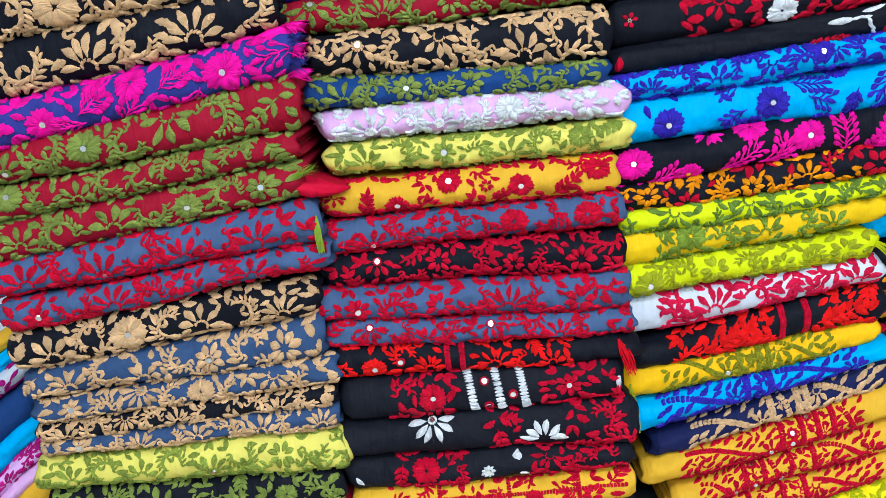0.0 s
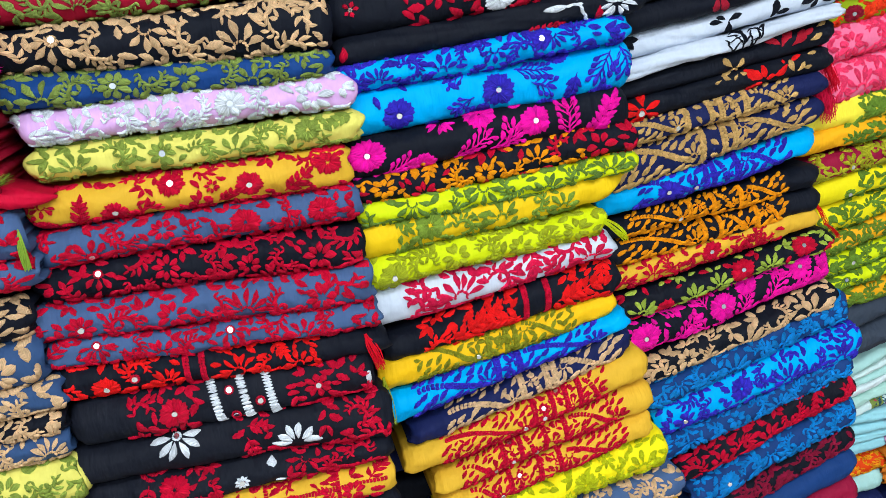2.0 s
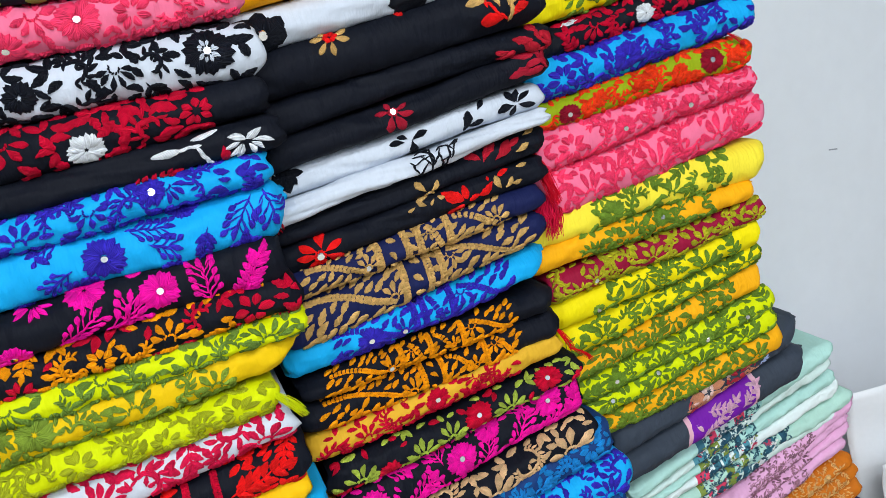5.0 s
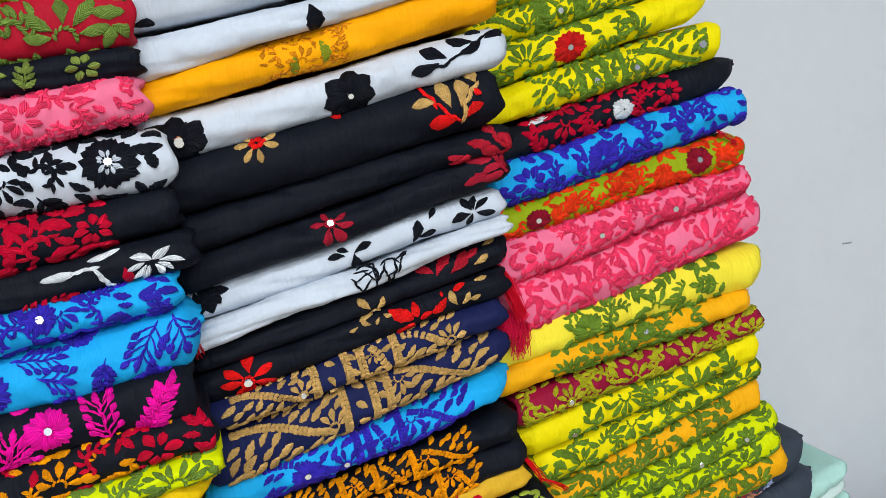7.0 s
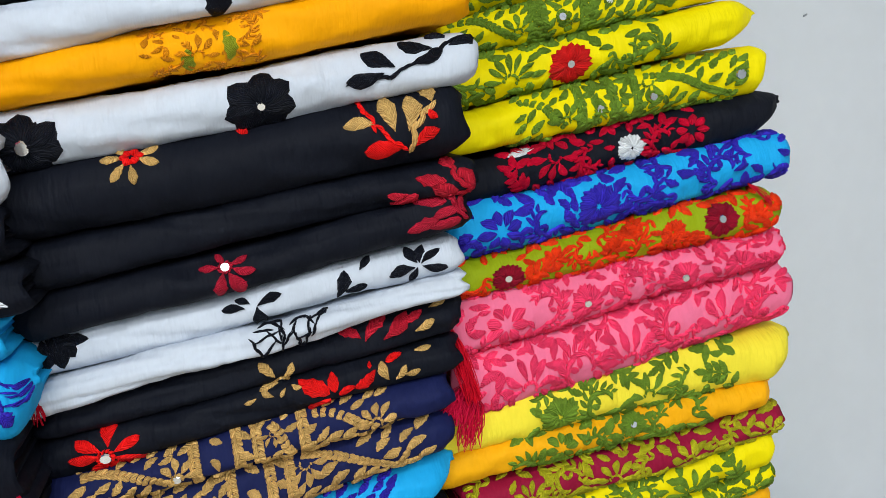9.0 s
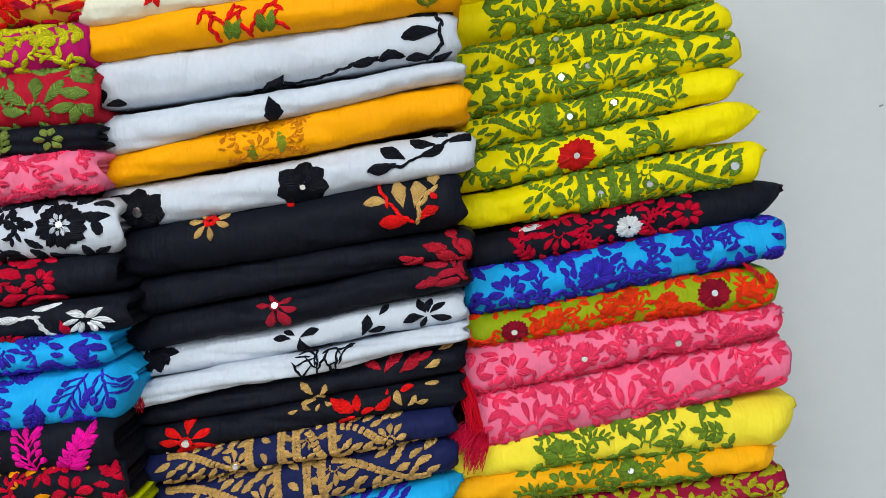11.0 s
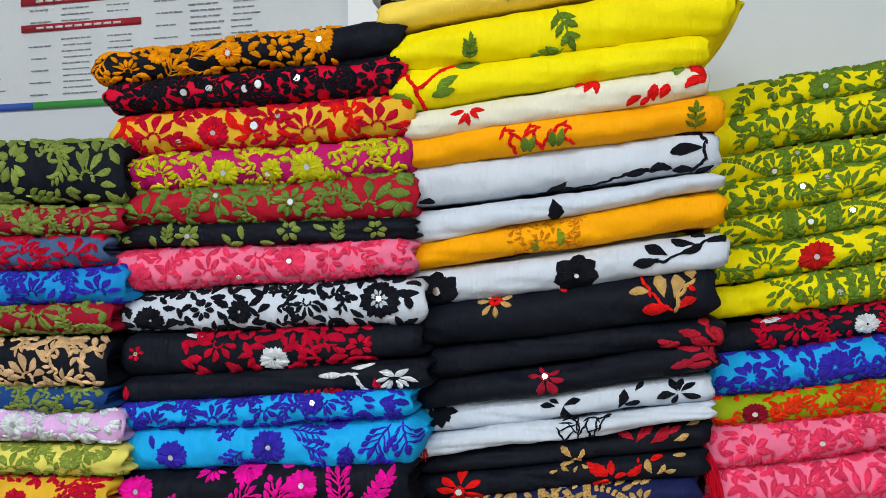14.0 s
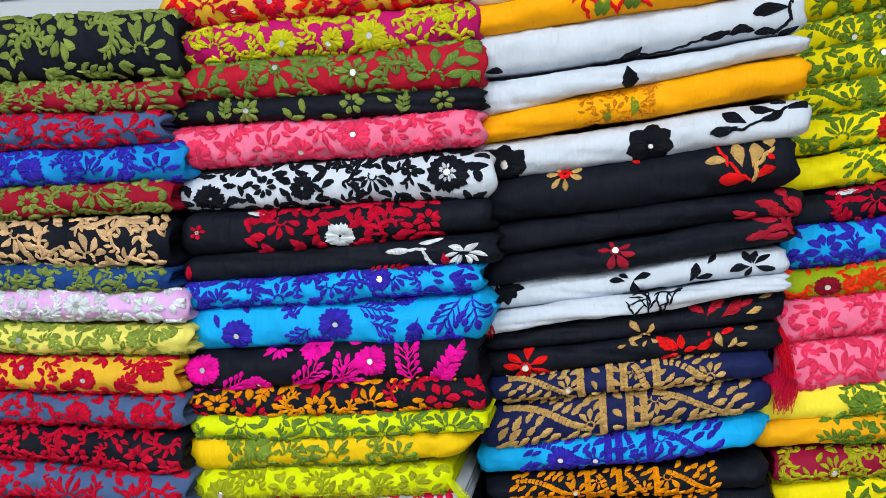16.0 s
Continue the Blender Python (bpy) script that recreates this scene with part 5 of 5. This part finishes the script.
c.flower("A8C040",*f(c,.62,-.5),.010,6)
c.taken += [(.48*c.W,0,.024),(.63*c.W,.003,.015)]
c.over(["C88464","E8C8C0","B83040"],.34,.74, big=.014, leaf=.0104, mirrors=0, dens=2.6)
c.over(["A8B8E0","C890D0"],.72,.8, big=.010, leaf=.010, mirrors=0, dens=1.2)
done(c)
c = folded(STACK, 0.849, 1.147, 0.816, 0.888, 0.043, 0.050, 1.019, CHARCOAL, tips=(0, 0.02))
c.panels += [(.33,.355,"D8A8B8"),(.355,.7,PURPLE),(.7,.72,"D8A8B8")]
c.pile = 0.15
[c.sprig("D8A8C0",*f(c,u,v),a,.034,4,.012) for u,v,a in ((.4,.5,-20),(.5,.2,-30),(.62,.2,-35),(.45,-.5,20))]
leaves(c,"E0B8C8",[(.38,-.3,60),(.56,.6,0),(.66,-.6,30)],.014)
done(c)
STACK = "flat stack of mint prints"
c = folded(STACK, 0.881, 1.215, 0.771, 0.879, 0.023, 0.030, 1.058, MINT)
bordered(c, .3, .62)
c.over(["2A5468","4E8C9C","D04060","7A8C40","E8E8E4"],.3,.62, big=.007, leaf=.0065, mirrors=0, dens=0.8)
done(c)
c = folded(STACK, 0.891, 1.216, 0.755, 0.857, 0.013, 0.024, 1.065, "C6DAD6")
bordered(c, .28, .6)
c.over(["2A5468","4E8C9C","D04060","7A8C40","E8E8E4"],.28,.6, big=.007, leaf=.0065, mirrors=0, dens=0.8)
done(c)
c = folded(STACK, 0.895, 1.230, 0.740, 0.831, 0.014, 0.024, 1.071, MINT)
bordered(c, .3, .6)
c.over(["2A5468","4E8C9C","D04060","7A8C40","E8E8E4"],.3,.6, big=.007, leaf=.0065, mirrors=0, dens=0.8)
done(c)
c = folded(STACK, 0.900, 1.243, 0.721, 0.808, 0.017, 0.027, 1.077, "D6E2E2")
bordered(c, .26, .58)
c.over(["2A5468","4E8C9C","D04060","7A8C40","E8E8E4"],.26,.58, big=.007, leaf=.0065, mirrors=0, dens=0.8)
done(c)
c = folded(STACK, 0.907, 1.268, 0.703, 0.783, 0.016, 0.026, 1.083, "A9CFC2")
bordered(c, .24, .7)
c.over(["2A5468","4E8C9C","D04060","7A8C40","E8E8E4"],.24,.7, big=.007, leaf=.0065, mirrors=0, dens=0.8)
done(c)
c = folded(STACK, 0.915, 1.247, 0.683, 0.766, 0.018, 0.024, 1.086, "C6DAD6")
bordered(c, .1, .6)
c.over(["2A5468","4E8C9C","D04060","7A8C40","E8E8E4"],.1,.6, big=.007, leaf=.0065, mirrors=0, dens=0.8)
done(c)
STACK = "stack of pink and rust prints"
c = folded(STACK, 0.995, 1.274, 0.660, 0.767, 0.019, 0.029, 1.088, BLUSH)
c.over(["A8788C","8C6474"],.3,.75, big=.008, leaf=.008, mirrors=0, dens=1.1)
done(c)
c = folded(STACK, 1.000, 1.272, 0.643, 0.744, 0.017, 0.025, 1.092, BLUSH)
c.over(["A8788C","8C6474"],.3,.75, big=.008, leaf=.008, mirrors=0, dens=1.1)
done(c)
c = folded(STACK, 1.003, 1.274, 0.625, 0.722, 0.018, 0.022, 1.095, BLUSH)
c.over(["A8788C","8C6474"],.3,.75, big=.008, leaf=.008, mirrors=0, dens=1.1)
done(c)
c = folded(STACK, 1.006, 1.268, 0.601, 0.692, 0.024, 0.034, 1.100, BLUSH)
c.over(["A8788C","8C6474"],.3,.75, big=.008, leaf=.008, mirrors=0, dens=1.1)
done(c)
c = folded(STACK, 1.002, 1.280, 0.568, 0.661, 0.026, 0.025, 1.103, RUST)
c.over("E0B070",.1,.95, big=.007, leaf=.007, mirrors=0, dens=.9, curls=3.0)
done(c)
c = folded(STACK, 1.003, 1.297, 0.545, 0.629, 0.022, 0.026, 1.106, RUST)
c.over("E0B070",.1,.95, big=.007, leaf=.007, mirrors=0, dens=.9, curls=3.0)
done(c)
c = folded(STACK, 1.006, 1.306, 0.523, 0.596, 0.021, 0.031, 1.109, RUST)
c.over("E0B070",.1,.95, big=.007, leaf=.007, mirrors=0, dens=.9, curls=3.0)
done(c)
c = folded(STACK, 1.052, 1.319, 0.479, 0.543, 0.033, 0.042, 1.110, NAVY)
c.over("C8CCDC",.1,.95, big=.010, leaf=.008, mirrors=0, dens=.6)
done(c)
STACK = "small stack of aqua cloths"
c = folded(STACK, 0.913, 0.987, 0.664, 0.663, 0.017, 0.021, 1.097, "98D0D8")
done(c)
c = folded(STACK, 0.918, 0.997, 0.643, 0.641, 0.020, 0.019, 1.101, "98D0D8")
done(c)
c = folded(STACK, 0.921, 0.997, 0.623, 0.624, 0.019, 0.017, 1.105, "98D0D8")
done(c)
c = folded(STACK, 0.925, 0.988, 0.598, 0.602, 0.024, 0.026, 1.108, "98D0D8")
done(c)
c = folded(STACK, 0.837, 0.929, 0.555, 0.571, 0.036, 0.026, 1.110, "C0C4C8")
bordered(c, .2, .98)
c.over(["2A5468","4E8C9C","D04060","7A8C40","E8E8E4"],.2,.98, big=.007, leaf=.0065, mirrors=0, dens=0.8)
done(c)
c = folded(STACK, 0.901, 0.999, 0.549, 0.558, 0.036, 0.029, 1.110, "E04008")
c.over("F0A010",.1,.95, big=.012, leaf=.010, mirrors=0, dens=.9)
done(c)
STACK = "slumped pile beside the stacks"
c = folded(STACK, -0.605, -0.495, 1.032, 1.113, 0.020, 0.018, 0.870, CYAN)
done(c)
c = folded(STACK, -0.613, -0.497, 1.002, 1.087, 0.027, 0.026, 0.870, WHITE)
c.over("A8107C",.55,1, big=.012, leaf=.012, mirrors=0, dens=.9)
done(c)
c = folded(STACK, -0.623, -0.492, 0.950, 1.044, 0.052, 0.040, 0.870, DEEP)
done(c)
c = folded(STACK, -0.635, -0.494, 0.901, 1.017, 0.049, 0.031, 0.870, CYAN)
done(c)
c = folded(STACK, -0.645, -0.494, 0.872, 0.996, 0.029, 0.022, 0.870, "D8A8DC")
c.over("B8107C",.5,1, big=.010, leaf=.012, mirrors=0, dens=.8)
done(c)
c = folded(STACK, -0.653, -0.492, 0.843, 0.975, 0.029, 0.024, 0.870, LILAC)
done(c)
c = folded(STACK, -0.662, -0.494, 0.798, 0.936, 0.045, 0.045, 0.870, MUSTARD)
done(c)
c = folded(STACK, -0.601, -0.492, 1.053, 1.132, 0.022, 0.022, 0.870, MUSTARD)
done(c)


# ---- plain folded cloths that carry the stacks, down to the counter, plus dark filler ----
COUNTER_Z = 0.44
counter = tagged(new("counter"), "brown laminate shop counter on the floor under the stacks", "counter")
part("top", box_bm(-0.95, 1.75, 0.74, WALL_Y - 0.004, COUNTER_Z - 0.04, COUNTER_Z, 0.004), COUNTER, counter)
part("front_panel", box_bm(-0.95, 1.75, 0.79, 0.83, 0.0, COUNTER_Z - 0.042, 0.003), COUNTER, counter)


def carry(stack, x0, x1, zl, zr, y, colours):
    n = max(1, round(((zl + zr) / 2 - COUNTER_Z) / 0.04))
    tl, tr = (zl - COUNTER_Z) / n, (zr - COUNTER_Z) / n
    for i in range(n):
        c = folded(stack, x0, x1, COUNTER_Z + tl * i + 0.001, COUNTER_Z + tr * i + 0.001, tl, tr, y, colours[i % len(colours)])
        done(c, "under the stack")


carry("leftmost stack of cloths", -0.47, -0.16, 0.929, 0.917, 0.83, [SLATE, BLACK, CRIMSON])
carry("second stack of cloths", -0.143, 0.152, 0.888, 0.886, 0.84, [MUSTARD, BLACK, NAVY])
carry("third stack of cloths", 0.242, 0.51, 0.726, 0.762, 0.886, [DEEP, MUSTARD, SLATE])
carry("fourth stack of cloths", 0.585, 0.81, 0.652, 0.723, 0.948, [BLACK, MAROON, DEEP])
carry("slumped pile beside the stacks", -0.66, -0.5, 0.797, 0.93, 0.87, [NAVY, MUSTARD])
# added black and navy filler: stands in for deep shade between two stacks
carry("dark pile behind the stacks", 0.10, 0.27, 0.93, 0.93, 1.0, [BLACK, NAVY])
carry("small stack of aqua cloths", 0.84, 0.99, 0.552, 0.556, 1.11, [MINT, NAVY])
carry("stack of pink and rust prints", 1.03, 1.315, 0.478, 0.54, 1.11, [NAVY])


# ---- tassels, cords and loose corners ----
def strands(parent, start, end, count, spread, code, seed, label, width=0.0006):
    g = random.Random(seed)
    verts, faces = [], []
    a, b = Vector(start), Vector(end)
    for _ in range(count):
        p0 = a + Vector((g.uniform(-1, 1), g.uniform(-1, 1), g.uniform(-1, 1))) * spread * 0.25
        p3 = b + Vector((g.uniform(-1, 1), g.uniform(-0.8, 0.4), g.uniform(-1, 1))) * spread
        bow = Vector((g.uniform(-1, 1), -abs(g.uniform(0, 1)), g.uniform(0, 1))) * spread * 0.8
        first = len(verts)
        for i in range(6):
            t = i / 5
            p = p0.lerp(p3, t) + bow * math.sin(math.pi * t)
            r = width * (1.1 - 0.5 * t)
            verts += [p + Vector((r, 0, 0)), p + Vector((0, -r, 0)), p + Vector((-r, 0, 0)), p + Vector((0, r, 0))]
        for i in range(5):
            q = first + 4 * i
            faces += [(q + j, q + (j + 1) % 4, q + 4 + (j + 1) % 4, q + 4 + j) for j in range(4)]
    me = bpy.data.meshes.new("tassel")
    me.from_pydata([tuple(p) for p in verts], [], faces)
    me.materials.append(cloth_mat(code))
    me.shade_smooth()
    ob = new("tassel", me)
    ob.parent = parent
    return tagged(ob, label)


strands(lime_cloth, (0.428, 0.880, 1.145), (0.452, 0.870, 1.122), 26, 0.005, "C8D400", 1, "lime yellow thread fringe")
strands(white_cloth, (0.464, 0.935, 1.325), (0.474, 0.920, 1.280), 16, 0.004, "A8001C", 2, "dark red thread tassel")
strands(olive_cloth, (0.752, 0.968, 1.300), (0.768, 0.945, 1.238), 60, 0.006, "D00424", 3, "red thread tassel")
strands(rose_cloth, (0.774, 0.975, 1.238), (0.750, 0.952, 1.222), 110, 0.010, "D41040", 4, "rose red thread fringe")
strands(rose_cloth, (0.774, 0.975, 1.228), (0.762, 0.952, 1.204), 70, 0.009, "C80C34", 9, "rose red thread fringe")
strands(amber_cloth, (0.750, 0.960, 1.095), (0.770, 0.960, 1.062), 10, 0.003, "D80418", 5, "red cord")
strands(amber_cloth, (0.768, 0.962, 1.062), (0.800, 0.978, 1.034), 16, 0.004, "E00818", 6, "red thread tassel")
strands(slate_cloth, (-0.141, 0.812, 1.245), (-0.138, 0.806, 1.210), 22, 0.003, "86A434", 7, "olive green thread tassel")
strands(stripe_cloth, (0.150, 0.842, 1.075), (0.160, 0.830, 1.042), 26, 0.005, "D80420", 8, "red thread tassel")
strands(blue_cloth, (1.022, 0.972, 1.372), (1.034, 0.962, 1.356), 9, 0.003, "C40828", 10, "red thread fringe")
strands(lime_cloth, (0.165, 0.872, 1.010), (0.168, 0.862, 0.960), 16, 0.004, "98A020", 11, "olive thread fringe")


def corner(parent, x0, x1, zl, zr, hl, hr, y, code, tips, label):
    """A loose end of cloth that hangs out of the pile."""
    SEED[0] += 1
    ob = Cloth(x0, x1, zl, zr, hl, hr, y, code, SEED[0], 0.06, 0.0, tips).body()
    ob.name = ob.data.name = "loose_corner"
    ob.parent = parent
    tagged(ob, label)


corner(red_cloth, -0.160, -0.118, 1.268, 1.254, 0.022, 0.02, 0.812, "C40430", (0.0, 0.03), "rose red loose corner")
strands(red_cloth, (-0.160, 0.808, 1.280), (-0.134, 0.800, 1.292), 24, 0.005, "8CB038", 12, "pale green thread fringe")
corner(yellow_cloth, 0.72, 0.789, 1.640, 1.690, 0.055, 0.062, 0.885, "E0C400", (0.0, 0.03), "yellow end hanging down behind the stack")


for k, (za, zb, code) in enumerate(((1.404, 1.424, MAGENTA), (1.398, 1.412, "2E3484"), (1.388, 1.402, MAGENTA), (1.380, 1.388, "2E3484"), (1.374, 1.378, MAGENTA))):
    corner(violet_cloth, -0.178, -0.136 - 0.004 * (k % 2), za - 0.006, zb - 0.006, 0.018, 0.014, 0.799 + 0.003 * k, code, (0.0, 0.02), "gathered loose end with magenta thread")
    strands(violet_cloth, (-0.145, 0.803, zb), (-0.128, 0.798, zb - 0.004), 14, 0.005, code, 30 + k, "frayed threads at the gathered end", 0.0007)


# ---- printed notice on the wall: words too small to read stand as bars ----
PAPER = wall_mat("notice_paper", "D4D7DA", 0.5, 0.93, 1.05, 14.0)
INK = wall_mat("notice_ink", "90949A", 0.6)
BAND_RED = wall_mat("notice_red", "A8142C", 0.55)
BAND_GREEN = wall_mat("notice_green", "3FA048", 0.55)
BAND_BLUE = wall_mat("notice_blue", "2A58B4", 0.55)
notice = tagged(new("wall_notice"), "printed white notice with red headings on the wall", "notice")
NY = WALL_Y - 0.003


def flat(name, x0, x1, z0, z1, proud, material, label=""):
    return part(name, box_bm(x0, x1, NY - proud - 0.0008, NY - proud, z0, z1), material, notice, label)


bm = bmesh.new()
bmesh.ops.create_grid(bm, x_segments=48, y_segments=28, size=0.5)
for v in bm.verts:
    x, z = -0.62 + (v.co.x + 0.5) * 0.914, 1.733 + (v.co.y + 0.5) * 0.52
    v.co = (x, NY + 0.001 - 0.0012 * noise.noise((x * 7, z * 9, 2.0)), z)
part("sheet", bm, PAPER, notice)
flat("green_strip", -0.214, 0.293, 1.7335, 1.7445, 0.0004, BAND_GREEN, "green printed border")
flat("blue_strip", -0.619, -0.2145, 1.7335, 1.7445, 0.0004, BAND_BLUE, "blue printed border")
for z in (1.855, 1.897, 1.985):
    flat("heading_band", -0.232, -0.027, z, z + 0.0115, 0.0004, BAND_RED, "red heading band")
    for k in range(9):
        x = -0.205 + k * 0.0165
        flat("heading_word", x, x + 0.0125, z + 0.004, z + 0.0075, 0.0009, PAPER)
g = random.Random(5)
for cols in (((-0.40, -0.375), (-0.355, -0.30), (-0.30, -0.272)), ((-0.222, -0.185), (-0.165, -0.11), (-0.085, -0.045)), ((-0.006, 0.035), (0.050, 0.105), (0.118, 0.158))):
    bm = bmesh.new()
    for i in range(50):
        z = 1.756 + i * 0.0095
        if any(b - 0.006 < z < b + 0.015 for b in (1.855, 1.897, 1.985)) and cols[0][0] < -0.03:
            continue
        for j, (a, b) in enumerate(cols):
            if (j == 0 and i % 2) or g.random() < 0.06:
                continue
            x = a + g.uniform(0, 0.006)
            while x < b - 0.004:
                w = g.uniform(0.005, 0.014)
                h = g.uniform(0.0012, 0.002)
                bmesh.ops.create_cube(bm, size=1.0, matrix=Matrix.Translation((x + w / 2, NY - 0.0006, z)) @ Matrix.Diagonal((w, 0.0006, h, 1)))
                x += w + 0.002
    tagged(part("small_print", bm, INK, notice, "grey lines of small print"), kind="stuff")


# ---- plain white sheet pinned beside the notice ----
sheet = tagged(new("wall_sheet"), "plain bright white paper sheet on the wall beside the notice", "paper")
bm = bmesh.new()
bmesh.ops.create_grid(bm, x_segments=20, y_segments=24, size=0.5)
for v in bm.verts:
    x, z = 0.303 + (v.co.x + 0.5) * 0.21, 1.72 + (v.co.y + 0.5) * 0.297
    v.co = (x, NY - 0.002 - 0.002 * abs(noise.noise((x * 9, z * 7, 5.0))), z)
part("paper", bm, wall_mat("sheet_paper", "F6F7F8", 0.45, 0.97, 1.02, 10.0), sheet)
for k, (x, w) in enumerate(((0.335, 0.012), (0.350, 0.022), (0.376, 0.016), (0.396, 0.03))):
    part("print_bar", box_bm(x, x + w, NY - 0.0055, NY - 0.0045, 1.868, 1.886), wall_mat("sheet_ink", "22242A", 0.6), sheet)


# ---- white strap over the rust prints, and white paper beside them ----
STRAP = cloth_mat("DCDCE0")


def strap(points, wide):
    cu = bpy.data.curves.new("white_strap", "CURVE")
    cu.dimensions, cu.bevel_depth, cu.bevel_resolution, cu.resolution_u = "3D", wide, 2, 8
    sp = cu.splines.new("NURBS")
    sp.points.add(len(points) - 1)
    for q, p in zip(sp.points, points):
        q.co = (*p, 1)
    sp.use_endpoint_u, sp.order_u = True, 3
    cu.materials.append(STRAP)
    tmp = bpy.data.objects.new("white_strap", cu)
    me = bpy.data.meshes.new_from_object(tmp)
    bpy.data.objects.remove(tmp)
    me.name = "white_strap"
    me.shade_smooth()
    return tagged(new("white_strap", me), "white cotton strap lying across the rust prints", "strap", "straps")


strap([(1.100, 1.085, 0.665), (1.108, 1.075, 0.63), (1.125, 1.078, 0.592), (1.15, 1.08, 0.565), (1.18, 1.082, 0.535)], 0.0028)
strap([(1.122, 1.085, 0.645), (1.14, 1.075, 0.61), (1.16, 1.075, 0.565), (1.178, 1.08, 0.52), (1.195, 1.085, 0.47)], 0.0035)
strap([(1.13, 1.085, 0.64), (1.155, 1.075, 0.595), (1.185, 1.078, 0.555), (1.215, 1.085, 0.52)], 0.0022)


def paper(x0, x1, z0, z1, y, seed, lean):
    bm = bmesh.new()
    bmesh.ops.create_grid(bm, x_segments=22, y_segments=22, size=0.5)
    for v in bm.verts:
        u, w = v.co.x + 0.5, v.co.y + 0.5
        x = x0 + (x1 - x0) * u + 0.03 * (1 - w) ** 2 * (1 - u)
        z = z0 + (z1 - z0) * w * (1 - 0.35 * (u - 0.3) ** 2)
        v.co = (x, y + lean * (1 - u) ** 2 + 0.012 * noise.noise((u * 3 + seed, w * 3, seed)), z)
    ob = mesh_object("white_paper", bm, wall_mat("white_paper", "DEE2E6", 0.5, 0.95, 1.04, 9.0))
    ob.modifiers.new("thickness", "SOLIDIFY").thickness = 0.0012
    return tagged(ob, "loose white wrapping paper standing beside the prints", "paper", "wrapping paper")


paper(1.325, 1.62, COUNTER_Z + 0.002, 0.765, 1.10, 3.0, 0.05)
paper(1.335, 1.66, COUNTER_Z + 0.002, 0.66, 1.06, 8.0, 0.03)


# ---- small scuffs on the painted wall ----
SCUFF = wall_mat("scuff", "8E949C", 0.7)
for x, z, w, turn in ((1.44, 1.127, 0.018, 6), (1.30, 1.52, 0.006, -20)):
    bm = bmesh.new()
    bmesh.ops.create_cube(bm, size=1.0, matrix=Matrix.Translation((x, WALL_Y - 0.0006, z)) @ pose(0, 0, 0, 0, turn, 0) @ Matrix.Diagonal((w, 0.0008, 0.0022, 1)))
    bmesh.ops.bevel(bm, geom=bm.edges[:], offset=0.0003, segments=1, affect="EDGES")
    tagged(mesh_object("scuff", bm, SCUFF), "small grey scuff on the white wall", "scuff", "scuffs on the wall")
